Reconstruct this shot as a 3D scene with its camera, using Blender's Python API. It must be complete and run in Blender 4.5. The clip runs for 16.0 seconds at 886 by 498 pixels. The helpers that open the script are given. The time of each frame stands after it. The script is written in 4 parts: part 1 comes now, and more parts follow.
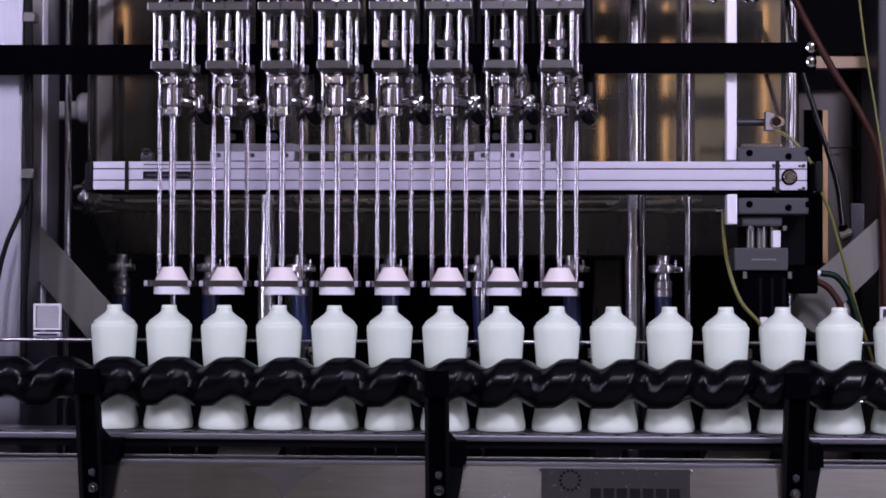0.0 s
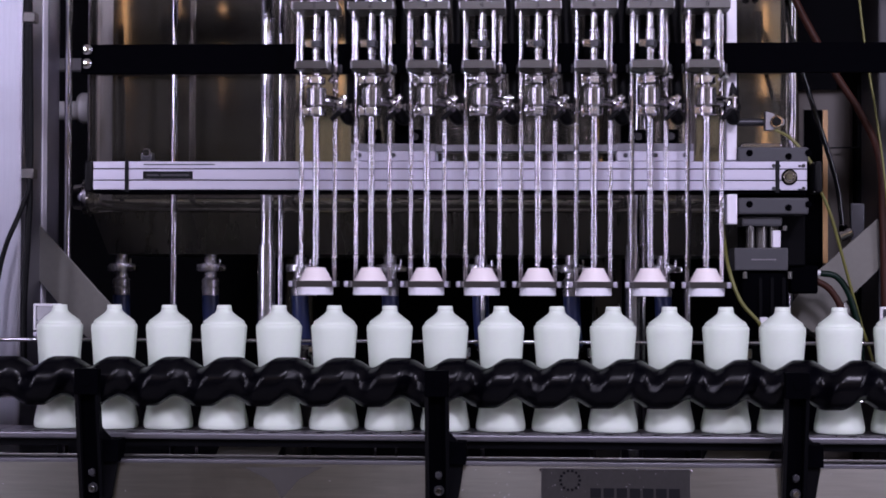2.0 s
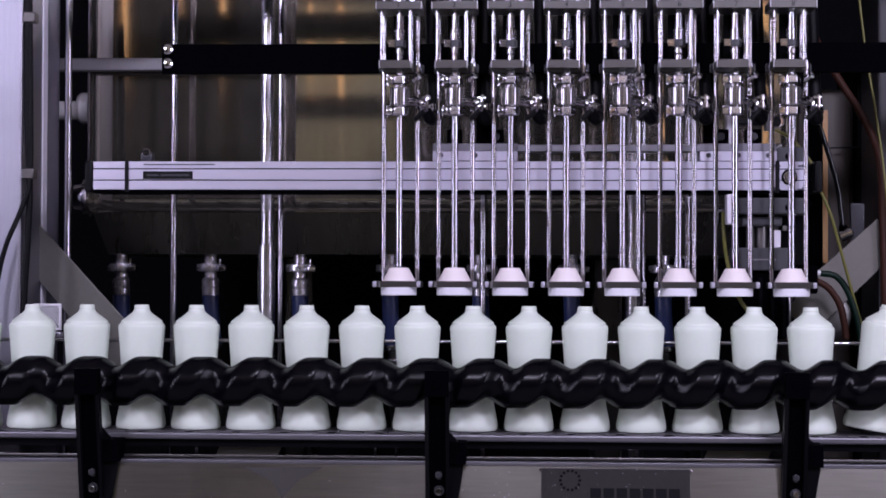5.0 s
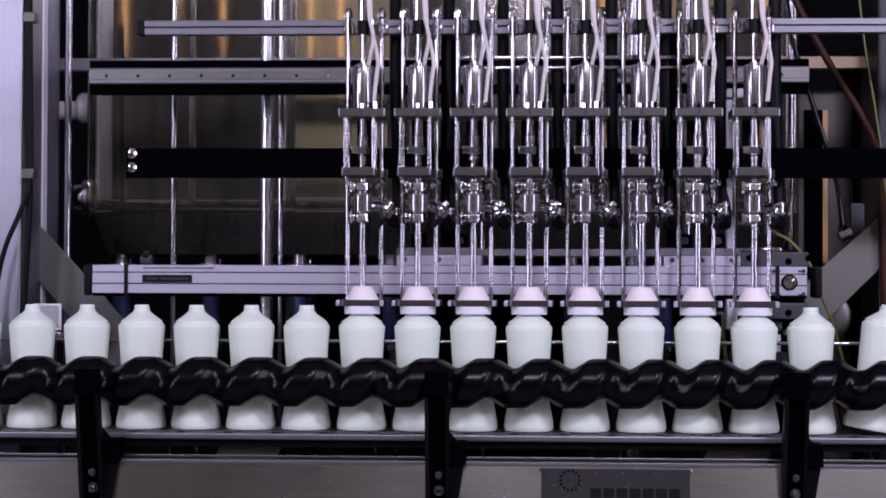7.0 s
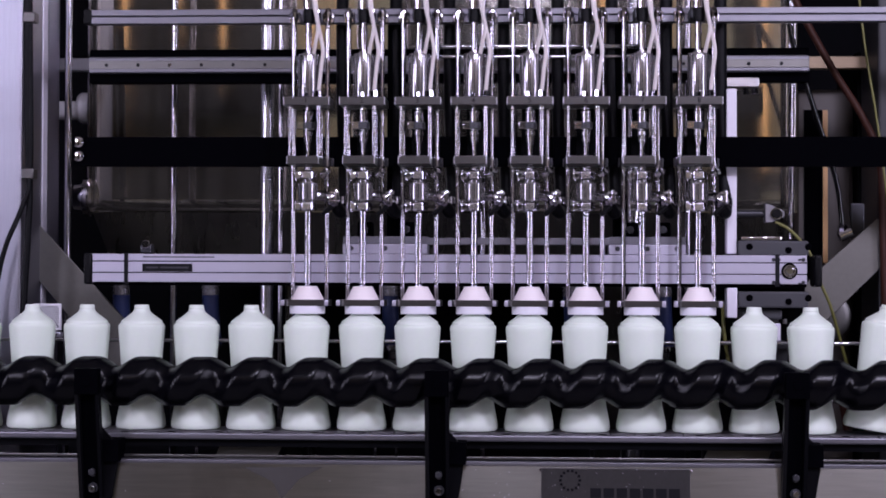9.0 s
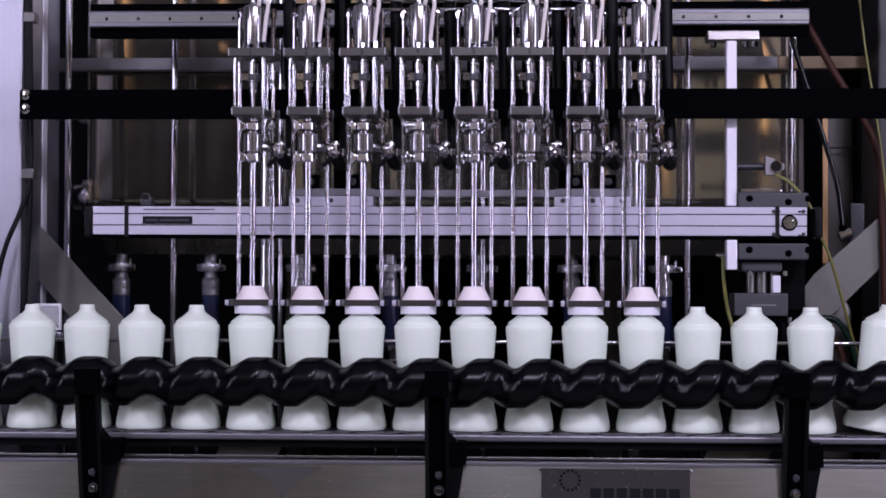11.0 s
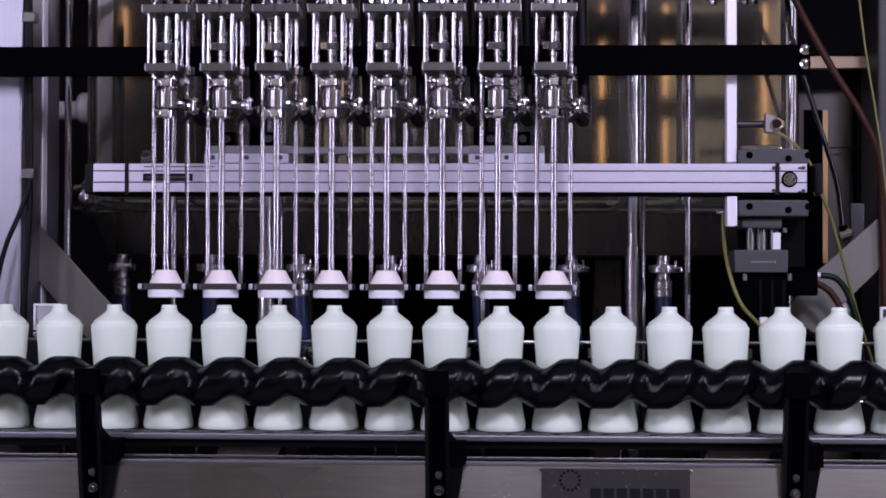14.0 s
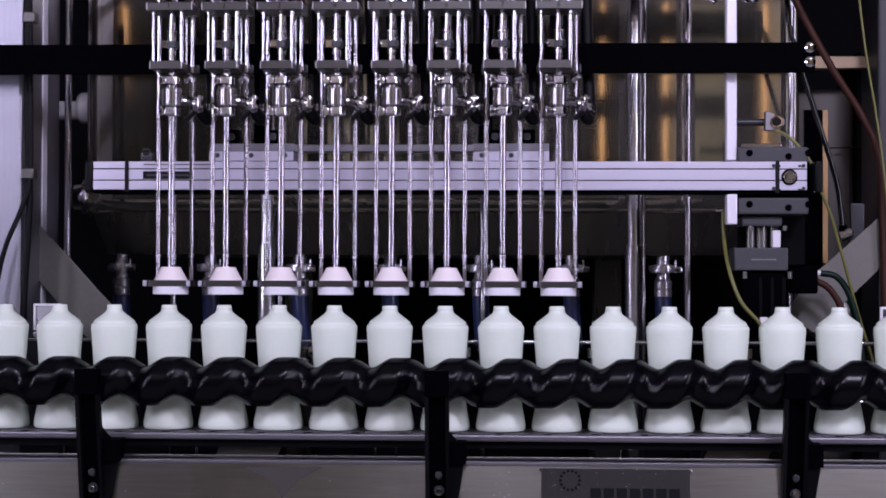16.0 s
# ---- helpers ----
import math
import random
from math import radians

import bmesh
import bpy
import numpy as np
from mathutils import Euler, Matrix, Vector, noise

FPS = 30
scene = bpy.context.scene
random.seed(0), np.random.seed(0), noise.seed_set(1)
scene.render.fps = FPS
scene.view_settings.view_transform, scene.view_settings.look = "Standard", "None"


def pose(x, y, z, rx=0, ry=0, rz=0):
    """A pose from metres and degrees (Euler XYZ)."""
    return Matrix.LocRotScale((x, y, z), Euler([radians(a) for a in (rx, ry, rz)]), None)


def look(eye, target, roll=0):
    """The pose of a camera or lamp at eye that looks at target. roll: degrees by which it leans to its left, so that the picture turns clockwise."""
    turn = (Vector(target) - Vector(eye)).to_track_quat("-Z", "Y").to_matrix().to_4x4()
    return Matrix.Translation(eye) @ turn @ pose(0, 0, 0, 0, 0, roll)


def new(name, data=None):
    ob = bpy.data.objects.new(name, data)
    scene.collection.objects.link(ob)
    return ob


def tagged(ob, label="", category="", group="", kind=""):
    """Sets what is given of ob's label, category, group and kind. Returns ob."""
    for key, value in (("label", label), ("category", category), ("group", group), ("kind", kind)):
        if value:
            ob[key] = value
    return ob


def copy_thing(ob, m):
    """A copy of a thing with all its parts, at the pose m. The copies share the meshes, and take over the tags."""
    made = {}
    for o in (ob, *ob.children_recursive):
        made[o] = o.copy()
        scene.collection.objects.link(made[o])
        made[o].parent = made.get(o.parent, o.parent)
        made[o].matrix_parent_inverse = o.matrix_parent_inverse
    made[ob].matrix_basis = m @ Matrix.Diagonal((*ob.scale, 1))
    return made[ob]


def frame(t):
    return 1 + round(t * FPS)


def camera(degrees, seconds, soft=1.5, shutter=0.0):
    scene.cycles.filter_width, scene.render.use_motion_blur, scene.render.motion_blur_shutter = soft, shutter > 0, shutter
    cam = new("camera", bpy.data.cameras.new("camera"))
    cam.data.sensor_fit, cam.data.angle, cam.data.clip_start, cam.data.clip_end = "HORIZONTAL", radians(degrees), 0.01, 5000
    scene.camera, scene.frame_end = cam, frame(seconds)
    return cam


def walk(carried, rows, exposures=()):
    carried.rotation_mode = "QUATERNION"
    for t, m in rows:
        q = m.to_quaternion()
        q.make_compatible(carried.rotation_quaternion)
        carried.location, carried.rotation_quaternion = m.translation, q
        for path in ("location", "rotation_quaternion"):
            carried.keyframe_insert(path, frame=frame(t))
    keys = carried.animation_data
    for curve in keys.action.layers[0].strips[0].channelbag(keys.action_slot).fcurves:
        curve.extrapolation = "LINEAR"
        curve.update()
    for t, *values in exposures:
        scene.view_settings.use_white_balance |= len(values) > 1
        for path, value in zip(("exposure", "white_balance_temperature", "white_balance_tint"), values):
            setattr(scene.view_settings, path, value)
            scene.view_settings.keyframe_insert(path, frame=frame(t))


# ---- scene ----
cam = camera(28.4, 16.0, soft=1.7, shutter=0.5)
VIEW = look((0.133, -2.8265, 1.1881), (-0.0027, -0.0303, 1.2414), 0.2)
walk(cam, [(0, VIEW), (16, VIEW)], exposures=[(0, 0.0), (16, 0.0)])

# ---- light: unseen lamps added before the machine, placed by the metal's highlights ----
world = bpy.data.worlds.new("hall_air")
scene.world = world
world.use_nodes = True
world.node_tree.nodes["Background"].inputs[0].default_value = (0.5, 0.5, 0.6, 1)
world.node_tree.nodes["Background"].inputs[1].default_value = 0.02


def added_lamp(eye, target, wide, deep, watts, colour):
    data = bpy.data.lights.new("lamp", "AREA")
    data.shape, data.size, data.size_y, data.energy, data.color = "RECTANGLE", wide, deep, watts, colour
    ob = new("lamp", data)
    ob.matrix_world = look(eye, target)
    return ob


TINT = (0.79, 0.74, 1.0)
added_lamp((-2.35, -1.6, 1.5), (0, 0, 1.25), 0.32, 1.4, 21, TINT)
added_lamp((2.35, -1.7, 1.6), (0.2, 0, 1.25), 0.32, 1.8, 26, TINT)
added_lamp((-1.5, -2.1, 2.0), (-0.2, 0, 1.05), 0.30, 0.50, 12, TINT)
added_lamp((1.15, -2.1, 2.5), (0.3, 0, 1.05), 0.30, 0.30, 31, TINT)
# extra lamp added to brighten the inlet pipe and column
added_lamp((0.1, -2.6, 2.6), (0.0, 0.0, 1.15), 0.35, 0.30, 23, TINT)
# warm lamp added to brighten the wall that the tank reflects
added_lamp((0.0, -4.4, 3.3), (0.0, -5.8, 1.2), 3.5, 0.4, 45, (1.0, 0.93, 0.82))


# ---- materials ----
def material(name, base, rough=0.5, metal=0.0, grain=(8.0, 8.0, 8.0), vary=0.12, bump=0.05, scale=60.0, aniso=0.0,
             coat=0.0, stain=0.0, stain_colour=(0.1, 0.09, 0.08), sss=0.0, spec=0.5, piece=0.0, rvary=0.25):
    mat = bpy.data.materials.new(name)
    mat.use_nodes = True
    nt = mat.node_tree
    b = nt.nodes["Principled BSDF"]
    b.inputs["Metallic"].default_value = metal
    b.inputs["Coat Weight"].default_value = coat
    b.inputs["Anisotropic"].default_value = aniso
    if aniso:
        upright = nt.nodes.new("ShaderNodeCombineXYZ")
        upright.inputs[2].default_value = 1.0
        nt.links.new(upright.outputs[0], b.inputs["Tangent"])
    b.inputs["Specular IOR Level"].default_value = spec
    if sss:
        b.inputs["Subsurface Weight"].default_value = sss
        b.inputs["Subsurface Radius"].default_value = (0.012, 0.014, 0.011)
        b.inputs["Subsurface Scale"].default_value = 0.5
    co = nt.nodes.new("ShaderNodeTexCoord")
    mp = nt.nodes.new("ShaderNodeMapping")
    mp.inputs["Scale"].default_value = grain
    nt.links.new(co.outputs["Object"], mp.inputs[0])
    fine = nt.nodes.new("ShaderNodeTexNoise")
    fine.inputs["Scale"].default_value = scale
    fine.inputs["Detail"].default_value = 4
    nt.links.new(mp.outputs[0], fine.inputs["Vector"])
    broad = nt.nodes.new("ShaderNodeTexNoise")
    broad.inputs["Scale"].default_value = 6.0
    broad.inputs["Detail"].default_value = 5
    nt.links.new(co.outputs["Object"], broad.inputs["Vector"])
    mix = nt.nodes.new("ShaderNodeMix")
    mix.data_type = "RGBA"
    mix.inputs[6].default_value = (*[c * (1 - vary) for c in base], 1)
    mix.inputs[7].default_value = (*[min(1, c * (1 + vary)) for c in base], 1)
    both = nt.nodes.new("ShaderNodeMath")
    both.operation = "MULTIPLY_ADD"
    both.inputs[1].default_value = 0.6
    nt.links.new(fine.outputs[0], both.inputs[0])
    half = nt.nodes.new("ShaderNodeMath")
    half.operation = "MULTIPLY"
    half.inputs[1].default_value = 0.4
    nt.links.new(broad.outputs[0], half.inputs[0])
    nt.links.new(half.outputs[0], both.inputs[2])
    nt.links.new(both.outputs[0], mix.inputs[0])
    colour = mix.outputs[2]
    if piece:
        info = nt.nodes.new("ShaderNodeObjectInfo")
        hsv = nt.nodes.new("ShaderNodeHueSaturation")
        rng = nt.nodes.new("ShaderNodeMapRange")
        rng.inputs[3].default_value, rng.inputs[4].default_value = 1 - piece, 1 + piece
        nt.links.new(info.outputs["Random"], rng.inputs[0])
        nt.links.new(rng.outputs[0], hsv.inputs["Value"])
        nt.links.new(colour, hsv.inputs["Color"])
        colour = hsv.outputs[0]
    if stain:
        ramp = nt.nodes.new("ShaderNodeMapRange")
        ramp.inputs[1].default_value, ramp.inputs[2].default_value = 0.55, 0.75
        ramp.inputs[4].default_value = stain
        nt.links.new(broad.outputs[0], ramp.inputs[0])
        over = nt.nodes.new("ShaderNodeMix")
        over.data_type = "RGBA"
        nt.links.new(ramp.outputs[0], over.inputs[0])
        nt.links.new(colour, over.inputs[6])
        over.inputs[7].default_value = (*stain_colour, 1)
        colour = over.outputs[2]
    nt.links.new(colour, b.inputs["Base Color"])
    rr = nt.nodes.new("ShaderNodeMapRange")
    rr.inputs[3].default_value, rr.inputs[4].default_value = max(0.02, rough * (1 - rvary)), min(1, rough * (1 + rvary))
    nt.links.new(both.outputs[0], rr.inputs[0])
    nt.links.new(rr.outputs[0], b.inputs["Roughness"])
    if bump:
        bp = nt.nodes.new("ShaderNodeBump")
        bp.inputs["Strength"].default_value = bump
        bp.inputs["Distance"].default_value = 0.002
        nt.links.new(fine.outputs[0], bp.inputs["Height"])
        nt.links.new(bp.outputs[0], b.inputs["Normal"])
    return mat


STEEL = material("polished_steel", (0.56, 0.54, 0.58), 0.11, 1.0, (1, 1, 0.1), 0.05, 0.0, 40, rvary=0.05)
CHROME = material("chrome", (0.57, 0.55, 0.59), 0.06, 1.0, (1, 1, 0.1), 0.03, 0.0, 30, rvary=0.05)
CYLINDER = material("turned_cylinder_steel", (0.46, 0.44, 0.46), 0.15, 1.0, (4, 4, 0.1), 0.12, 0.0, 60, rvary=0.1)
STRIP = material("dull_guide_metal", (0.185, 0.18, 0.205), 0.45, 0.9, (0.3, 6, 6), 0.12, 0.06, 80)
GREYBAR = material("grey_bar_metal", (0.24, 0.23, 0.25), 0.42, 0.4, (0.3, 4, 4), 0.12, 0.05, 60)
SHAFT = material("ground_shaft_steel", (0.66, 0.64, 0.68), 0.22, 1.0, (6, 6, 0.2), 0.08, 0.0, 60, rvary=0.1)
CABINET = material("dark_grey_enamel", (0.060, 0.051, 0.046), 0.45, 0.2, vary=0.25, bump=0.03, spec=0.3, stain=0.3, stain_colour=(0.05, 0.042, 0.04))
DARKPOST = material("dark_post_steel", (0.022, 0.021, 0.025), 0.45, 0.2, (6, 6, 0.3), 0.3, 0.05, 60, stain=0.3, stain_colour=(0.04, 0.038, 0.042))
AIRCYL = material("satin_cylinder_steel", (0.32, 0.305, 0.32), 0.15, 0.85, (4, 4, 0.1), 0.12, 0.0, 60, rvary=0.1)
FITTING = material("cast_fitting_steel", (0.58, 0.56, 0.60), 0.22, 0.75, (2, 2, 2), 0.08, 0.02, 60)
BROWNBAR = material("brownish_bar_metal", (0.26, 0.19, 0.125), 0.45, 0.5, (0.3, 4, 4), 0.2, 0.05, 60)
GLOSSRUBBER = material("glossy_black_hose", (0.003, 0.003, 0.004), 0.14, 0.0, vary=0.2, bump=0.01, spec=0.6)
BRIGHTPIPE = material("polished_pipe_steel", (0.90, 0.87, 0.90), 0.30, 0.35, (1, 1, 1), 0.06, 0.02, 40)
BRACE = material("scuffed_brace_steel", (0.16, 0.155, 0.143), 0.45, 0.6, (2, 2, 2), 0.20, 0.06, 60, stain=0.3, stain_colour=(0.13, 0.12, 0.11))
DARKPATCH = material("dark_patch_metal", (0.105, 0.10, 0.098), 0.5, 0.8, (3, 3, 3), 0.15, 0.05, 60)
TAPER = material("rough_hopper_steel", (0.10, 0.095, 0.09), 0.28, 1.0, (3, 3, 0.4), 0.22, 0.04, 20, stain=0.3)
PIPE = material("satin_pipe_metal", (0.74, 0.71, 0.80), 0.36, 0.15, (1, 1, 1), 0.06, 0.03, 40)
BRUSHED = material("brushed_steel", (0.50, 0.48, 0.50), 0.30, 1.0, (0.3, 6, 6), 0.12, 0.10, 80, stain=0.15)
COLUMN = material("brushed_column_steel", (0.31, 0.305, 0.355), 0.42, 1.0, (6, 6, 0.3), 0.18, 0.06, 80, stain=0.3, stain_colour=(0.2, 0.19, 0.22))
PANEL = material("worn_panel_steel", (0.25, 0.24, 0.22), 0.36, 1.0, (0.25, 4, 4), 0.28, 0.10, 60, aniso=0.85, stain=0.5, stain_colour=(0.11, 0.10, 0.09))
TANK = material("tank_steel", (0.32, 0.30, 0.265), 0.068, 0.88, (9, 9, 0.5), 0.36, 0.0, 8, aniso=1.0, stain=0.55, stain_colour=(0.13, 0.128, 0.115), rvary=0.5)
HOPPER = material("dull_hopper_steel", (0.16, 0.155, 0.15), 0.38, 1.0, (3, 3, 0.4), 0.15, 0.06, 20, stain=0.3, stain_colour=(0.06, 0.06, 0.06))
ALU = material("anodised_aluminium", (0.535, 0.515, 0.62), 0.40, 0.7, (0.2, 8, 8), 0.06, 0.02, 90, stain=0.12, stain_colour=(0.30, 0.29, 0.33))
MILLED = material("milled_aluminium", (0.085, 0.081, 0.080), 0.36, 0.85, (8, 8, 8), 0.12, 0.04, 90)
DARKMETAL = material("dark_anodised", (0.05, 0.05, 0.058), 0.40, 0.6, vary=0.15, bump=0.03)
GREYBOX = material("grey_cast_metal", (0.055, 0.055, 0.062), 0.5, 0.2, vary=0.15, bump=0.05, spec=0.3)
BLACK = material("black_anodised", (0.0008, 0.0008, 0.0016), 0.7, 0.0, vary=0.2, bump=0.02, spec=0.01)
PLASTIC = material("black_screw_plastic", (0.0010, 0.0010, 0.0022), 0.24, 0.0, vary=0.3, bump=0.01, scale=40, spec=0.16)
RUBBER = material("black_rubber", (0.003, 0.003, 0.004), 0.45, 0.0, vary=0.2, bump=0.05, spec=0.12)
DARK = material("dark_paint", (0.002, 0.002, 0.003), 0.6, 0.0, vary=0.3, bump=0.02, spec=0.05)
BOTTLE = material("milky_polythene", (0.745, 0.815, 0.725), 0.38, 0.0, vary=0.035, bump=0.03, scale=30, sss=0.15, piece=0.025, spec=0.4)
CONE = material("white_acetal", (0.86, 0.78, 0.79), 0.45, 0.0, vary=0.02, bump=0.02)
COLLAR = material("white_collar_plastic", (0.78, 0.77, 0.84), 0.45, 0.0, vary=0.02, bump=0.02)
BLUEHOSE = material("blue_hose", (0.03, 0.042, 0.12), 0.3, 0.0, vary=0.2, bump=0.02)
CLEARHOSE = material("milky_air_hose", (0.62, 0.56, 0.55), 0.3, 0.0, vary=0.05, bump=0.0, sss=0.1)
BROWNHOSE = material("brown_hose", (0.040, 0.0135, 0.009), 0.5, 0.0, vary=0.2, bump=0.1, spec=0.2)
GREENHOSE = material("green_hose", (0.003, 0.014, 0.009), 0.4, 0.0, vary=0.2, spec=0.2)
YELLOW = material("yellow_cable", (0.15, 0.145, 0.04), 0.45, 0.0, vary=0.1)
# orange base stands in for warm light on the cabinet's door edge
WARMEDGE = material("warm_light_strip", (0.75, 0.44, 0.20), 0.4, 0.0, (4, 4, 0.3), 0.15, 0.05)
CHAIN = material("worn_chain_steel", (0.17, 0.16, 0.18), 0.38, 0.8, (2, 2, 2), 0.2, 0.08, piece=0.1)
WHITE = material("white_enamel", (0.75, 0.74, 0.78), 0.4, 0.0, vary=0.04)
INK = material("dark_print", (0.006, 0.006, 0.008), 0.6, 0.0, vary=0.1, spec=0.15)
BADGE = material("dark_badge_steel", (0.075, 0.072, 0.075), 0.40, 0.8, (3, 3, 3), 0.25, 0.05, stain=0.2, stain_colour=(0.12, 0.12, 0.12))
WALLPAINT = material("hall_wall_paint", (0.52, 0.49, 0.44), 0.7, 0.0, vary=0.1, bump=0.05)
CONCRETE = material("grey_floor_concrete", (0.30, 0.29, 0.28), 0.6, 0.0, vary=0.2, bump=0.1, stain=0.3)
SCREEN = material("rear_screen_paint", (0.006, 0.006, 0.008), 0.8, 0.0, vary=0.3, bump=0.02, spec=0.05)

DARKPANEL = material("dark_reflection_panel", (0.025, 0.025, 0.026), 0.9, 0.0, (6, 6, 0.3), 0.3, 0.1, 20, spec=0.1)
# glow of the added tubes behind the viewpoint
TUBE = bpy.data.materials.new("warm_streak_glow")
TUBE.use_nodes = True
TUBE.node_tree.nodes["Principled BSDF"].inputs["Emission Color"].default_value = (1.0, 0.50, 0.20, 1)
TUBE.node_tree.nodes["Principled BSDF"].inputs["Emission Strength"].default_value = 4.2


# ---- mesh helpers ----
def box(bm, x0, x1, y0, y1, z0, z1, bevel=0.0, seg=2):
    m = Matrix.LocRotScale(((x0 + x1) / 2, (y0 + y1) / 2, (z0 + z1) / 2), None, (abs(x1 - x0), abs(y1 - y0), abs(z1 - z0)))
    made = bmesh.ops.create_cube(bm, size=1, matrix=m)
    if bevel:
        edges = list({e for v in made["verts"] for e in v.link_edges})
        bmesh.ops.bevel(bm, geom=edges, offset=bevel, segments=seg, affect="EDGES", profile=0.5)
    return bm


def rod(bm, a, b, r, seg=20, r2=None, chamfer=0.0):
    a, b = Vector(a), Vector(b)
    d = b - a
    seg = seg if seg == 6 else max(seg, 20)
    turn = d.to_track_quat("Z", "Y").to_matrix().to_4x4()
    made = bmesh.ops.create_cone(bm, cap_ends=True, segments=seg, radius1=r, radius2=r if r2 is None else r2, depth=d.length,
                                 matrix=Matrix.Translation((a + b) / 2) @ turn)
    if chamfer:
        caps = [e for v in made["verts"] for e in v.link_edges if len([f for f in e.link_faces if len(f.verts) > 4]) == 1]
        bmesh.ops.bevel(bm, geom=list(set(caps)), offset=chamfer, segments=2, affect="EDGES", profile=0.5)
    return bm


def lathe(bm, profile, seg=40, origin=(0, 0, 0), turn=None):
    rings = []
    m = Matrix.Translation(origin) @ (turn or Matrix())
    for r, z in profile:
        rings.append([bm.verts.new(m @ Vector((r * math.cos(2 * math.pi * i / seg), r * math.sin(2 * math.pi * i / seg), z)))
                      for i in range(seg)])
    for lo, hi in zip(rings, rings[1:]):
        for i in range(seg):
            j = (i + 1) % seg
            bm.faces.new((lo[i], lo[j], hi[j], hi[i]))
    bm.faces.new(list(reversed(rings[0])))
    bm.faces.new(rings[-1])
    return bm


def hose(bm, points, r, seg=10, steps=8):
    pts = [Vector(p) for p in points]
    seg = max(seg, 20)
    line = []
    for i in range(len(pts) - 1):
        p0, p1, p2, p3 = pts[max(i - 1, 0)], pts[i], pts[i + 1], pts[min(i + 2, len(pts) - 1)]
        for k in range(steps):
            t = k / steps
            line.append(0.5 * ((2 * p1) + (p2 - p0) * t + (2 * p0 - 5 * p1 + 4 * p2 - p3) * t * t + (3 * p1 - p0 - 3 * p2 + p3) * t ** 3))
    line.append(pts[-1])
    rings = []
    side = None
    for i, p in enumerate(line):
        d = (line[min(i + 1, len(line) - 1)] - line[max(i - 1, 0)]).normalized()
        if side is None:
            side = d.orthogonal().normalized()
        side = (side - d * side.dot(d)).normalized()
        up = d.cross(side)
        rings.append([bm.verts.new(p + r * (math.cos(2 * math.pi * k / seg) * side + math.sin(2 * math.pi * k / seg) * up)) for k in range(seg)])
    for lo, hi in zip(rings, rings[1:]):
        for i in range(seg):
            j = (i + 1) % seg
            bm.faces.new((lo[i], lo[j], hi[j], hi[i]))
    bm.faces.new(list(reversed(rings[0])))
    bm.faces.new(rings[-1])
    return bm


def slab(bm, outline, y0, y1, bevel=0.0):
    """An outline in x and z, given depth from y0 to y1."""
    front = [bm.verts.new((x, y0, z)) for x, z in outline]
    back = [bm.verts.new((x, y1, z)) for x, z in outline]
    n = len(outline)
    faces = [bm.faces.new(front), bm.faces.new(list(reversed(back)))]
    for i in range(n):
        j = (i + 1) % n
        faces.append(bm.faces.new((front[j], front[i], back[i], back[j])))
    if bevel:
        bmesh.ops.bevel(bm, geom=list({e for f in faces for e in f.edges}), offset=bevel, segments=2, affect="EDGES", profile=0.5)
    return bm


def slab_x(bm, outline, x0, x1, bevel=0.0):
    """An outline in y and z, given width from x0 to x1."""
    near = [bm.verts.new((x0, y, z)) for y, z in outline]
    far = [bm.verts.new((x1, y, z)) for y, z in outline]
    n = len(outline)
    faces = [bm.faces.new(near), bm.faces.new(list(reversed(far)))]
    for i in range(n):
        j = (i + 1) % n
        faces.append(bm.faces.new((near[j], near[i], far[i], far[j])))
    if bevel:
        bmesh.ops.bevel(bm, geom=list({e for f in faces for e in f.edges}), offset=bevel, segments=2, affect="EDGES", profile=0.5)
    return bm


def mesh_of(name, bm, mat, sharp=20):
    bmesh.ops.recalc_face_normals(bm, faces=bm.faces)
    for f in bm.faces:
        f.smooth = True
    for e in bm.edges:
        if len(e.link_faces) == 2 and e.calc_face_angle(0) > radians(sharp):
            e.smooth = False
    me = bpy.data.meshes.new(name)
    bm.to_mesh(me)
    bm.free()
    me.materials.append(mat)
    return me


def part(name, bm, mat, parent=None, label=""):
    ob = new(name, mesh_of(name, bm, mat))
    ob.parent = parent
    return tagged(ob, label)


def thing(name, label, category, at=(0, 0, 0), group="", kind=""):
    ob = new(name)
    ob.location = at
    return tagged(ob, label, category, group, kind)


def shape():
    return bmesh.new()


# ---- the hall ----
def setting(name, bm, mat, label):
    return tagged(part(name, bm, mat), label, name.split("_")[0], kind="structure")


setting("floor", box(shape(), -4, 4, -6.2, 1.6, -0.1, 0), CONCRETE, "grey worn concrete floor of the factory hall")
setting("ceiling", box(shape(), -4, 4, -6.2, 1.6, 3.6, 3.7), WALLPAINT, "pale painted ceiling of the factory hall")
setting("wall_north", box(shape(), -4, 4, 1.2, 1.3, 0, 3.6), SCREEN, "black rear screen behind the filling machine")
setting("wall_south", box(shape(), -4, 4, -6.1, -6.0, 0, 3.6), WALLPAINT, "beige painted wall of the factory hall")
setting("wall_west", box(shape(), -4.1, -4, -6, 1.2, 0, 3.6), SCREEN, "dark side wall of the factory hall")
setting("wall_east", box(shape(), 4, 4.1, -6, 1.2, 0, 3.6), SCREEN, "dark side wall of the factory hall")
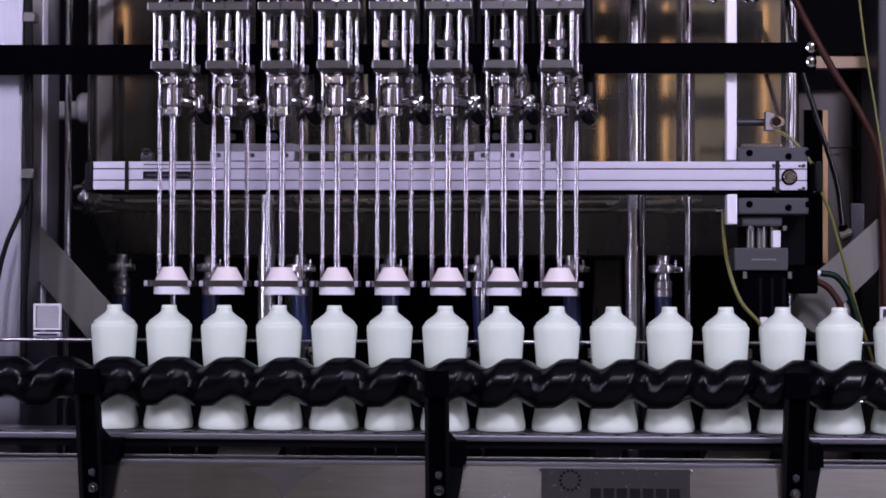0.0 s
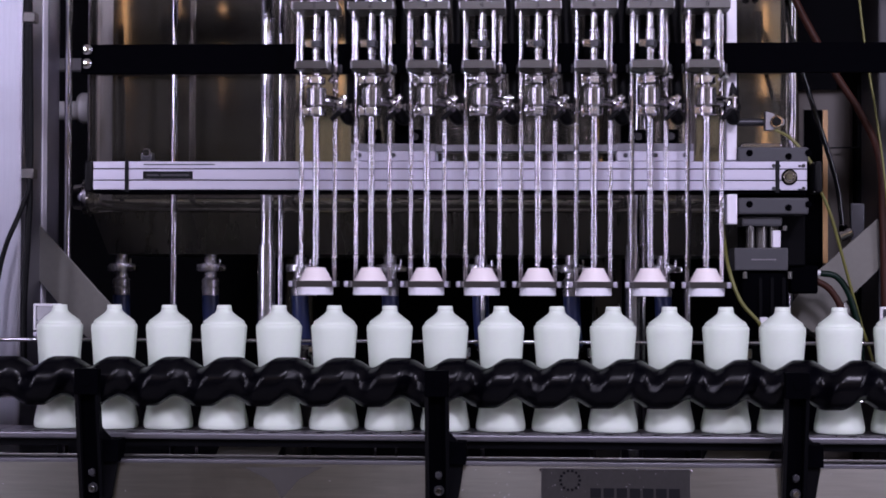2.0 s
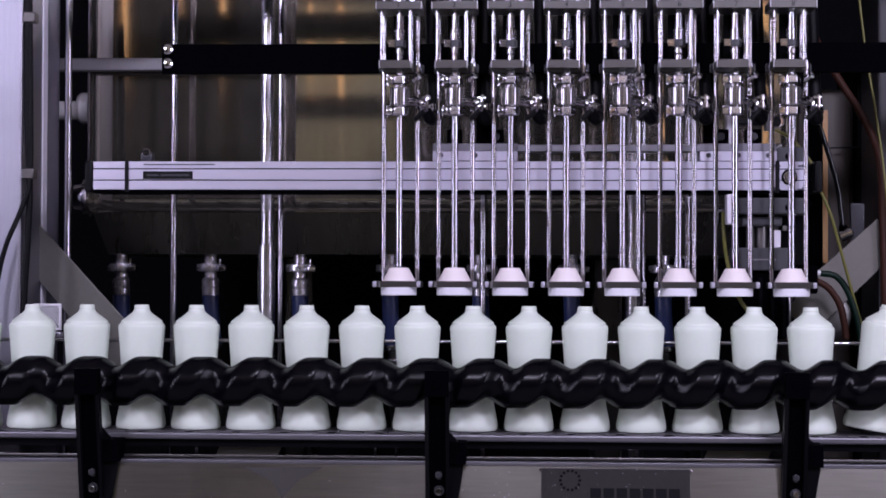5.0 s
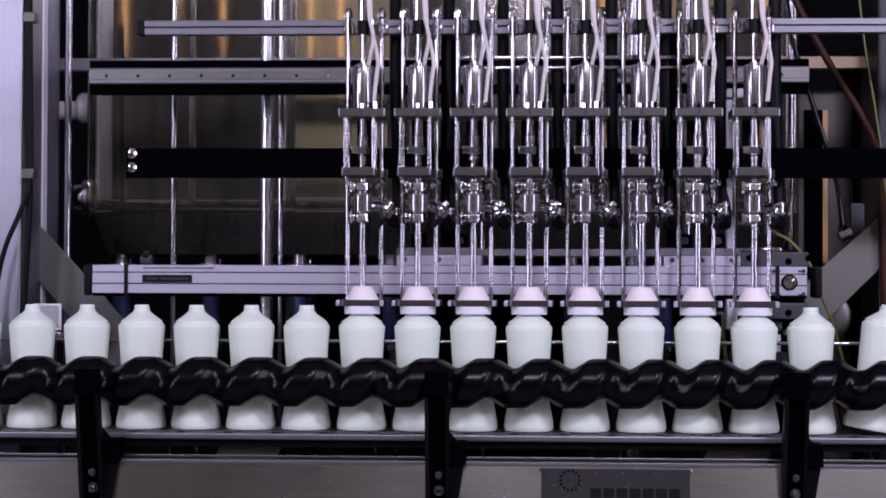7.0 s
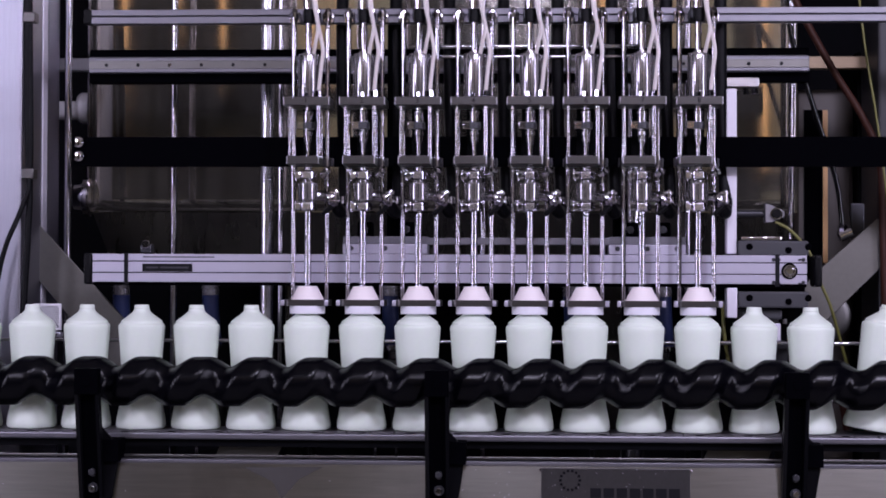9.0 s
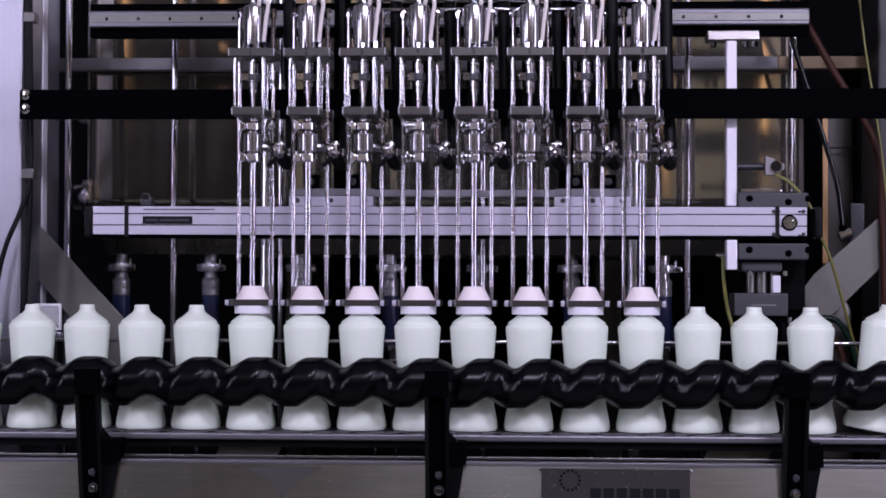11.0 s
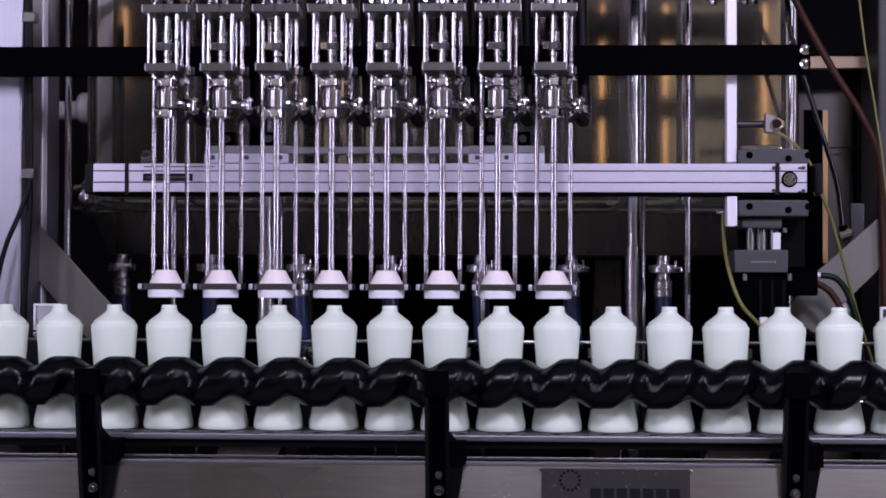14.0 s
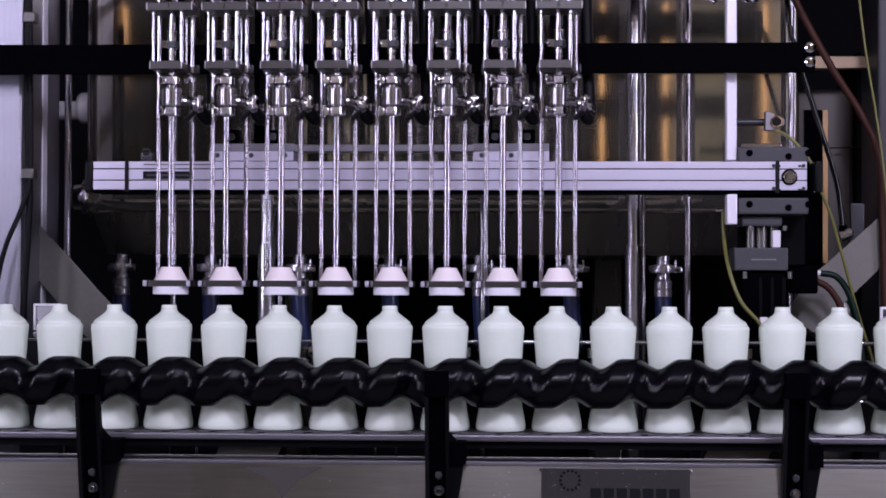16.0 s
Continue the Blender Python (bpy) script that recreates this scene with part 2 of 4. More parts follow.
# unseen glowing tubes, added so that the tank shows warm streaks
for x, foot in ((-2.1193, 2.45), (-1.8132, 2.7), (-1.5683, 2.5), (-1.074, 2.35), (-0.9066, 2.2),
                (0.5376, 1.75), (0.8853, 1.8), (1.4263, 1.85)):
    t = thing("tube_lamp", "unseen warm glowing tube added for streaks on the tank", "lamp", (x, -5.95, foot), "tube lamps on the wall")
    part("tube", rod(shape(), (0, 0.03, 0.02), (0, 0.03, 3.3 - foot), 0.007, 10), TUBE, t)
    part("holder", box(shape(), -0.011, 0.011, -0.05, 0.0, 0.0, 3.33 - foot, 0.003), WHITE, t)
# unseen dark panels, added to shape reflections in tank and chrome
for a, c in ((-2.4456, -1.2353), (-0.5884, 0.8636), (1.2658, 1.4047)):
    setting("backdrop", box(shape(), a, c, -5.998, -5.97, 0, 3.4, 0.004), DARKPANEL, "unseen dark panel added to darken reflections in the steel")

# ---- conveyor ----
conv = thing("conveyor", "stainless steel conveyor with worn side panel", "conveyor", (0, 0, 0))
b = shape()
slab(b, [(-1.6, 0.30), (1.6, 0.30), (1.6, 0.9023), (-1.6, 0.9023)], -0.090, -0.084)
part("side_panel", b, PANEL, conv, "scuffed brushed steel side panel")
part("panel_lip", box(shape(), -1.6, 1.6, -0.089, -0.070, 0.9023, 0.9084, 0.001), STRIP, conv, "bent upper lip")
part("rear_panel", box(shape(), -1.6, 1.6, 0.10, 0.106, 0.30, 0.86), HOPPER, conv)
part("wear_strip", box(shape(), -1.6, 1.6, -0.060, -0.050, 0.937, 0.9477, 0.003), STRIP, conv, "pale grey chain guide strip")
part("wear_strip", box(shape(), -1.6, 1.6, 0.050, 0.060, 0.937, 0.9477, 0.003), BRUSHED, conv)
part("chain_bed", box(shape(), -1.6, 1.6, -0.049, 0.049, 0.925, 0.940), DARK, conv)
part("lower_rail", box(shape(), -1.6, 1.6, -0.068, -0.064, 0.9095, 0.914, 0.001), HOPPER, conv)
for px in (200, 345, 480, 664, 702, 855, 1126, 1240, 1348):
    part("cross_pin", rod(shape(), (-0.003 + (px - 784) / 1096, 0.0, 0.93), (-0.003 + (px - 784) / 1096, 0.0, 0.87), 0.0028, 10), CHROME, conv)
for px in (-1.1, -0.42, 0.36, 1.1):
    b = shape()
    slab(b, [(px, 0.80), (px + 0.10, 0.80), (px + 0.16, 0.925), (px + 0.06, 0.925)], -0.03, -0.024)
    part("bed_bracket", b, HOPPER, conv)
for px in (-1.3, 1.3):
    part("leg", box(shape(), px - 0.03, px + 0.03, -0.12, 0.08, 0.0, 0.34, 0.004), BRUSHED, conv)

b = shape()
slab(b, [(-0.3131, 0.897), (-0.2665, 0.8752), (-0.2521, 0.8471), (-0.2238, 0.8792), (-0.1865, 0.898)], -0.0906, -0.0899)
part("dark_patch", b, DARKPATCH, conv, "dark pointed patch")
b = shape()
rnd = random.Random(11)
for i in range(70):
    sx, sz, r = rnd.choice((rnd.uniform(0.0, 0.36), rnd.uniform(-0.75, 0.75))), rnd.uniform(0.83, 0.8988), rnd.uniform(0.0002, 0.0005)
    box(b, sx - r, sx + r * rnd.uniform(1, 2.5), -0.0908, -0.0899, sz - r, sz + r)
tagged(part("dried_specks", b, PIPE, conv, "pale dried splashes"), kind="stuff")
# maker's plate, its mark as plain shapes
badge = thing("name_plate", "dark speckled steel plate with a plain round mark and bars", "sign", (0.2703, -0.0905, 0.8733))
part("plate", box(shape(), -0.1158, 0.1149, -0.0025, 0.0, -0.07, 0.0268, 0.0008), BADGE, badge)
b = shape()
for i in range(14):
    a = 2 * math.pi * i / 14
    box(b, -0.071 + 0.015 * math.cos(a) - 0.002, -0.071 + 0.015 * math.cos(a) + 0.002, -0.0040, -0.0026, 0.008 + 0.015 * math.sin(a) - 0.002, 0.008 + 0.015 * math.sin(a) + 0.002)
part("mark", b, INK, badge, "dark toothed ring mark")
for i in range(7):
    x0 = -0.0395 + i * 0.0203
    part("bar", box(shape(), x0, x0 + 0.0165, -0.0036, -0.0026, -0.0190, -0.0038, 0.0006), INK, badge)
b = shape()
rnd = random.Random(7)
for i in range(46):
    sx, sz, r = rnd.uniform(-0.11, 0.11), rnd.uniform(-0.03, 0.026), rnd.uniform(0.0002, 0.0005)
    box(b, sx - r, sx + r, -0.0031, -0.0026, sz - r, sz + r)
tagged(part("droplets", b, PIPE, badge, "dried pale droplets"), kind="stuff")
for sx in (-0.117, 0.116):
    part("rivet", rod(shape(), (sx, 0, 0.024), (sx, -0.004, 0.024), 0.0022, 10, chamfer=0.0007), CHROME, badge)

# guide rails behind the bottles
rail = thing("guide_rail", "thin round steel guide rail behind the bottles", "rail", (0, 0, 0))
part("bar", rod(shape(), (-1.5, 0.052, 1.0906), (1.5, 0.052, 1.0906), 0.0033, 12), SHAFT, rail)
part("bar", rod(shape(), (-1.5, 0.052, 0.9966), (1.5, 0.052, 0.9966), 0.003, 12), STEEL, rail)
for px in (-0.97, -0.22, 0.03, 0.24, 0.49, 0.95):
    part("post", rod(shape(), (px, 0.064, 0.86), (px, 0.064, 1.0966), 0.0055, 12), STEEL, rail)
    part("clamp", box(shape(), px - 0.009, px + 0.009, 0.050, 0.078, 1.0649, 1.0818, 0.002), CHROME, rail)


# ---- screw brackets in front ----
def screw_bracket(name, x):
    t = thing(name, "black bent bracket bolted to the conveyor side, carrying the screw", "bracket", (x, -0.118, 0.80), "brackets of the screw")
    part("head", box(shape(), -0.019, 0.0185, -0.020, 0.000, 0.212, 0.252, 0.0012), BLACK, t)
    wall = [(-0.018, 0.214), (0.000, 0.214), (0.026, 0.10), (0.034, 0.06), (0.034, -0.10), (0.018, -0.10), (0.018, 0.05)]
    b = shape()
    part("web", slab_x(b, wall, -0.0190, -0.0130, 0.0008), RUBBER, t)
    b = shape()
    part("web", slab_x(b, wall, 0.0130, 0.0185, 0.0008), DARK, t)
    b = shape()
    part("back_plate", slab_x(b, [(-0.004, 0.214), (0.0, 0.214), (0.030, 0.06), (0.034, -0.10), (0.030, -0.10), (0.026, 0.05)], -0.0131, 0.0131), BLACK, t)
    part("stay", box(shape(), 0.014, 0.044, 0.012, 0.060, 0.105, 0.140, 0.001), BLACK, t)
    b = shape()
    part("gusset", slab(b, [(0.014, 0.16), (0.032, 0.14), (0.040, 0.10), (0.030, 0.04), (0.016, 0.02)], 0.020, 0.026), DARK, t)
    part("pin", rod(shape(), (0, -0.0215, 0.232), (0, -0.018, 0.232), 0.0075, 18, chamfer=0.001), BLACK, t)
    for z in (0.089, 0.0635):
        part("bolt", rod(shape(), (0.002, 0.010, z), (0.002, 0.028, z), 0.0058, 6, chamfer=0.001), STEEL if z < 0.07 else DARKMETAL, t)
        part("washer", rod(shape(), (0.002, 0.020, z), (0.002, 0.029, z), 0.0080, 18), DARKMETAL, t)
    return t


for x in (-0.5511, -0.0065, 0.5439):
    screw_bracket("screw_bracket", x)

# ---- tank with hopper behind ----
tank = thing("tank", "large polished stainless product tank with tapered bottom", "tank", (0, 0, 0))
b = shape()
nx, nz = 90, 40
grid = []
for i in range(nx + 1):
    line = []
    for k in range(nz + 1):
        x = -0.6971 + (0.6303 - -0.6971) * i / nx
        z = 1.3205 + 0.001 + (2.34 - 1.3205) * k / nz
        line.append(b.verts.new((x, 0.4475 + 0.00011 * noise.noise((x * 3.5, 0.0, z * 1.6)) + 0.00002 * noise.noise((x * 13, 5.0, z * 3)), z)))
    grid.append(line)
for i in range(nx):
    for k in range(nz):
        b.faces.new((grid[i][k], grid[i + 1][k], grid[i + 1][k + 1], grid[i][k + 1]))
front = part("front_sheet", b, TANK, tank, "slightly wavy polished steel sheet")
rim = front.modifiers.new("thickness", "SOLIDIFY")
rim.thickness, rim.offset = 0.001, 0.0
part("body", box(shape(), -0.6981, 0.6313, 0.45, 0.95, 1.3194, 2.35), TANK, tank)
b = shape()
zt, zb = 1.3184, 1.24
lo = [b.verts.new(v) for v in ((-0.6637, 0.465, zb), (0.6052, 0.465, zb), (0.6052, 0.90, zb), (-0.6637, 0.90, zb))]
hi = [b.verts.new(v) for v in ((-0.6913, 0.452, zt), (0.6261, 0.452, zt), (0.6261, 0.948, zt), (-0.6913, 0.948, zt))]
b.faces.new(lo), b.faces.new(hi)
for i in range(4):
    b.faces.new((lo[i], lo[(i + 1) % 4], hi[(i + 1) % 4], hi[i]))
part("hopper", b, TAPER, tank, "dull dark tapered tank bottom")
part("edge_strip", box(shape(), -0.7003, -0.696, 0.444, 0.46, 1.3194, 2.3, 0.001), STEEL, tank)
part("edge_strip", box(shape(), 0.623, 0.6282, 0.444, 0.46, 1.3194, 2.3, 0.001), STEEL, tank)
b = shape()
lathe(b, [(0.028, 0), (0.036, 0.003), (0.036, 0.012), (0.028, 0.014), (0.026, 0.03), (0.020, 0.032)], 28, (-0.6874, 0.43, 1.3453), pose(0, 0, 0, 0, -90, 0))
part("drain_cap", b, CHROME, tank)
for px in (-0.35, 0.30):
    part("leg", box(shape(), px - 0.03, px + 0.03, 0.86, 0.92, 0, zb, 0.004), TAPER, tank)


def outlet(x):
    t = thing("tank_outlet", "steel tank outlet with clamp and blue hose", "pipe fitting", (x, 0.50, 1.2408), "outlets under the tank")
    part("spout", rod(shape(), (0, 0, 0.005), (0, 0, -0.030), 0.0125, 20), FITTING, t)
    b = shape()
    lathe(b, [(0.016, -0.018), (0.0265, -0.020), (0.0275, -0.026), (0.0265, -0.033), (0.016, -0.035)], 28)
    part("clamp", b, FITTING, t)
    part("wing_nut", box(shape(), 0.018, 0.034, -0.030, -0.016, -0.034, -0.022, 0.003), STEEL, t)
    part("screw", rod(shape(), (0.022, -0.020, -0.010), (0.022, -0.020, -0.034), 0.0025, 8), CHROME, t)
    b = shape()
    lathe(b, [(0.012, -0.032), (0.013, -0.045), (0.0172, -0.050), (0.0172, -0.062), (0.0160, -0.064), (0.0172, -0.066), (0.0172, -0.078), (0.015, -0.080)], 28)
    part("barb", b, FITTING, t)
    part("hose", hose(shape(), ((0, 0, -0.078), (0.001, 0.0, -0.11), (0.003, 0.002, -0.14), (0.006, 0.006, -0.175)), 0.0160, 14), BLUEHOSE, t, "dark blue product hose")
    b = shape()
    lathe(b, [(0.0165, -0.172), (0.018, -0.175), (0.018, -0.182), (0.013, -0.184), (0.012, -0.198), (0.020, -0.200), (0.020, -0.212), (0.012, -0.214), (0.012, -0.24)], 24, (0.006, 0.006, 0))
    part("lower_fitting", b, CYLINDER, t)
    part("feed_pipe", rod(shape(), (0.006, 0.006, -0.23), (0.006, 0.12, -0.34), 0.012, 14), HOPPER, t)
    return t


first = outlet(-0.6462)
for i in range(1, 7):
    copy_thing(first, pose(-0.6462 + i * 0.1724, 0.50, 1.2408))

# ---- uprights ----
def support_rod(x, y, r, top=2.4, mat=STEEL):
    t = thing("support_rod", "polished round steel upright before the tank", "rod", (x, y, 0.0), "uprights before the tank")
    part("shaft", rod(shape(), (0, 0, 0.08), (0, 0, top), r, 20), mat, t)
    b = shape()
    lathe(b, [(r + 0.022, 0.0), (r + 0.022, 0.01), (r + 0.010, 0.014), (r + 0.010, 0.08), (r + 0.001, 0.085)], 20)
    part("foot_flange", b, BRUSHED, t)
    return t


for x, y, r in ((-0.7146, 0.36, 0.0067), (-0.517, 0.36, 0.0062), (-0.3253, 0.40, 0.0052),
                (0.0503, 0.40, 0.0057), (0.4217, 0.36, 0.0062), (0.3458, 0.40, 0.0036), (0.6134, 0.40, 0.0057)):
    support_rod(x, y, r)
for x in (-0.3357, 0.3212):
    support_rod(x, 0.30, 0.0126, 2.3, SHAFT)

t = thing("cross_bar", "flat pale steel cross bar before the tank", "bar", (0, 0, 0))
part("bar", box(shape(), -0.7744, 0.5900, 0.405, 0.43, 1.5821, 1.6052, 0.002), GREYBAR, t)
part("bar_end", box(shape(), 0.5902, 0.7655, 0.405, 0.43, 1.5821, 1.6052, 0.002), BROWNBAR, t, "dull brownish bar end")
for x in (-0.783, 0.7775):
    part("end_plate", box(shape(), x - 0.012, x + 0.012, 0.39, 0.445, 1.5705, 1.6157, 0.003), HOPPER, t)

# ---- frame at one end: column, brace, cable, reflector ----
col = thing("machine_column", "broad brushed stainless machine column with dark side post", "column", (0, 0, 0))
part("post", box(shape(), -1.10, -0.7297, 0.12, 0.36, 0.0, 2.4, 0.006), COLUMN, col)
part("side_post", box(shape(), -0.7666, -0.737, 0.26, 0.34, 0.0, 2.4, 0.006), HOPPER, col)
part("strip", box(shape(), -0.7374, -0.7273, 0.24, 0.27, 1.0855, 2.4, 0.003), PIPE, col)
b = shape()
slab(b, [(-0.7532, 1.2157), (-0.7539, 1.3043), (-0.7375, 1.2942),
         (-0.5635, 1.1061), (-0.563, 1.026), (-0.5913, 1.0258)], 0.232, 0.238, 0.001)
part("brace", b, BRACE, col, "diagonal dull steel brace plate")
for py in (28, 308):
    part("cable_clip", box(shape(), -0.7254, -0.7039, 0.10, 0.125, 1.3701 + (308 - py) / 1053 - 0.009, 1.3701 + (308 - py) / 1053 + 0.009, 0.002), MILLED, col)

t = thing("power_cable", "black rubber cable hanging down the column", "cable", (0, 0, 0))
part("core", hose(shape(), ((-0.7155, 0.108, 1.7231), (-0.7124, 0.108, 1.5211), (-0.7112, 0.105, 1.3676),
                          (-0.7224, 0.10, 1.3149), (-0.749, 0.09, 1.243), (-0.7639, 0.09, 1.1664), (-0.7687, 0.09, 1.0516)), 0.0043, 10), RUBBER, t)
t = thing("power_cable", "black rubber cable hanging down the column", "cable", (0, 0, 0))
part("core", hose(shape(), ((-0.7214, 0.108, 1.7231), (-0.7179, 0.108, 1.4731), (-0.713, 0.108, 1.3484),
                          (-0.7161, 0.108, 1.2526), (-0.7211, 0.108, 1.1474), (-0.7201, 0.108, 1.0328)), 0.0057, 10), RUBBER, t)

t = thing("reflector", "small pale framed reflector with honeycomb face on a bracket", "reflector", (-0.6753, 0.09, 1.0935))
w2, h2 = 0.0235, 0.0565
for x0, x1, z0, z1 in ((-w2, w2, h2 - 0.004, h2), (-w2, w2, 0.012, 0.016), (-w2, -w2 + 0.004, 0.016, h2 - 0.004), (w2 - 0.004, w2, 0.016, h2 - 0.004)):
    part("rim", box(shape(), x0, x1, -0.004, 0.004, z0, z1, 0.001), WHITE, t)
part("backing", box(shape(), -w2 + 0.004, w2 - 0.004, 0.0, 0.003, 0.016, h2 - 0.004), DARKMETAL, t)
b = shape()
for r in range(10):
    for c in range(9):
        x = -w2 + 0.0065 + c * 0.0041 + (r % 2) * 0.002
        if x < w2 - 0.005:
            rod(b, (x, 0.0005, 0.0185 + r * 0.0036), (x, -0.001, 0.0185 + r * 0.0036), 0.0016, 6)
tagged(part("cells", b, WHITE, t, "grey honeycomb cells"), kind="stuff")
part("bracket", box(shape(), -w2, w2, -0.004, 0.012, 0.0, 0.009, 0.002), ALU, t)
part("slot", box(shape(), -w2 + 0.006, w2 - 0.006, -0.0055, -0.0035, 0.003, 0.006), INK, t)

t = thing("inlet_pipe", "polished inlet pipe with round flange into the tank", "pipe", (0, 0, 0))
part("pipe", rod(shape(), (-0.8409, 0.50, 1.5164), (-0.7300, 0.50, 1.5164), 0.0178, 28), BRIGHTPIPE, t)
b = shape()
lathe(b, [(0.018, -0.012), (0.026, -0.010), (0.030, -0.004), (0.030, 0.012), (0.026, 0.014), (0.018, 0.016)], 28, (-0.7205, 0.50, 1.5206), pose(0, 0, 0, 0, 90, 0))
part("flange", b, BRIGHTPIPE, t)

# ---- far end: cabinet, column, brace, hoses ----
t = thing("control_cabinet", "dark grey cabinet with a warm lit door edge", "cabinet", (0, 0, 0))
part("body", box(shape(), 0.634, 0.7465, 0.50, 0.78, 0.0, 1.556, 0.018, 3), CABINET, t)
part("door_edge", box(shape(), 0.685, 0.6944, 0.484, 0.489, 1.2265, 1.514, 0.001), WARMEDGE, t, "door edge with warm light in its colour")
# black slab stands in for the shade inside the cabinet's frame
part("dark_slab", box(shape(), 0.652, 0.6847, 0.490, 0.499, 0.9, 1.5150), BLACK, t)
part("dark_slab", box(shape(), 0.7485, 0.7760, 0.48, 0.70, 0.0, 1.6226, 0.002), DARK, t)
part("wire", rod(shape(), (0.6867, 0.472, 1.4417), (0.7994, 0.472, 1.4438), 0.0016, 6), RUBBER, t)
col2 = thing("machine_column", "dull steel machine column with bolted plate", "column", (0, 0, 0))
part("post", box(shape(), 0.7510, 1.05, 0.30, 0.46, 0.0, 2.4, 0.006), DARKPOST, col2)
b = shape()
slab(b, [(0.6301, 1.2041), (0.7392, 1.3007), (0.8053, 1.3009),
         (0.7391, 1.2103), (0.63, 1.1018), (0.591, 1.1311), (0.591, 1.1508)], 0.250, 0.256, 0.001)
part("brace", b, BRACE, col2, "diagonal dull steel brace plate")
part("cabinet_side", box(shape(), 0.7018, 0.7254, 0.29, 0.30, 1.2404, 1.3301, 0.002), DARKMETAL, col2)

t = thing("brown_hose", "thick brown rubber hose sloping behind the machine", "hose", (0, 0, 0))
part("tube", hose(shape(), ((0.578, 0.24, 1.7218), (0.6112, 0.24, 1.6525), (0.6627, 0.24, 1.5587),
                            (0.7113, 0.24, 1.48), (0.7412, 0.24, 1.4063), (0.7469, 0.24, 1.2886), (0.7506, 0.24, 1.132), (0.7523, 0.24, 0.9953)), 0.0064, 12), BROWNHOSE, t)
t = thing("signal_cable", "thin olive yellow cable hanging by the column", "cable", (0, 0, 0))
part("core", hose(shape(), ((0.6991, 0.22, 1.7177), (0.7144, 0.22, 1.5904), (0.7316, 0.22, 1.4829), (0.745, 0.22, 1.3854), (0.7554, 0.22, 1.2685)), 0.002, 8), YELLOW, t)
t = thing("air_hose", "black air hose with steel elbow fitting", "hose", (0, 0, 0))
part("tube", hose(shape(), ((0.5809, 0.26, 1.7253), (0.5927, 0.26, 1.6258), (0.6221, 0.26, 1.5266),
                            (0.6534, 0.26, 1.4275), (0.6729, 0.26, 1.3583), (0.6816, 0.26, 1.2892)), 0.0046, 10), GLOSSRUBBER, t)
part("fitting", rod(shape(), (0.6826, 0.258, 1.2911), (0.6826, 0.258, 1.2694), 0.008, 6, chamfer=0.001), CHROME, t)
part("elbow", rod(shape(), (0.6748, 0.257, 1.2694), (0.6982, 0.257, 1.2793), 0.009, 12, chamfer=0.002), CHROME, t)
t = thing("hose_reel", "dull steel round drum beside the brace", "drum", (0.6599, 0.32, 1.1305))
b = shape()
lathe(b, [(0.038, -0.03), (0.042, -0.028), (0.042, 0.03), (0.038, 0.032), (0.03, 0.034)], 36, (0, 0, 0), pose(0, 0, 0, 90, 0, 0))
part("drum", b, HOPPER, t)
t = thing("photo_sensor", "small pale boxed sensor on the guide rail", "sensor", (0.5196, 0.08, 1.0932))
part("housing", box(shape(), -0.006, 0.008, -0.008, 0.008, 0.0, 0.0394, 0.002), WHITE, t)
part("lens", box(shape(), -0.004, 0.006, -0.0095, -0.0075, 0.005, 0.018, 0.001), INK, t)
t = thing("reflector", "small pale framed reflector with honeycomb face on a bracket", "reflector", (0.7222, 0.09, 1.0939))
part("rim", box(shape(), -0.010, 0.03, -0.004, 0.004, 0.0, 0.0565, 0.001), WHITE, t)
part("cells", box(shape(), -0.006, 0.026, -0.0055, -0.0035, 0.016, 0.0527, 0.001), DARKMETAL, t)


# ---- conveyor chain: slats that travel ----
PITCH, SPEED = 0.09, 0.045
chain = thing("conveyor_chain", "grey steel slat chain carrying the bottles", "conveyor chain", (0, 0, 0.95))
b = shape()
slab(b, [(-0.0182, -0.004), (0.0182, -0.004), (0.0182, 0.0), (-0.0182, 0.0)], -0.047, 0.047)
SLAT = mesh_of("slat", b, CHAIN)
for i in range(72):
    ob = new("slat", SLAT)
    ob.parent = chain
    ob.location = (-0.95 + i * 0.0381, 0, -0.0005 - 0.0003 * (i % 2))
for i in range(36):
    part("link", box(shape(), -0.95 + i * 0.0762, -0.938 + i * 0.0762, -0.0485, -0.044, -0.006, -0.0008), DARK, chain)


# ---- timing screw: one long body with a helical pocket ----
def screw_radius(u):
    """Radius over one pitch, u from 0 to 1 with the land's middle at 0."""
    u = (u + 0.5) % 1 - 0.5
    d = abs(u)
    land = 0.125
    if d <= land:
        return 0.0393
    s = (d - land) / (0.5 - land)
    return 0.0393 - 0.0155 * (0.5 - 0.5 * math.cos(math.pi * s)) ** 0.9


screw = thing("timing_screw", "glossy black plastic timing screw with helical pockets", "timing screw", (0, -0.062, 1.0293))
SCREW_AT = (0, -0.062, 1.0293)
b = shape()
around, along, x0, x1 = 96, 1190, -0.95, 0.84
rings = []
for i in range(along + 1):
    x = x0 + (x1 - x0) * i / along
    ring = []
    for k in range(around):
        a = 2 * math.pi * k / around
        r = screw_radius(x / PITCH - (math.pi - a) / (2 * math.pi))
        r -= 0.0011 * (k % 2) * max(0.0, (r - 0.0365) / 0.0028)
        ring.append(b.verts.new((x, r * math.cos(a), r * math.sin(a))))
    rings.append(ring)
for lo, hi in zip(rings, rings[1:]):
    for k in range(around):
        j = (k + 1) % around
        b.faces.new((lo[k], lo[j], hi[j], hi[k]))
b.faces.new(rings[0]), b.faces.new(rings[-1])
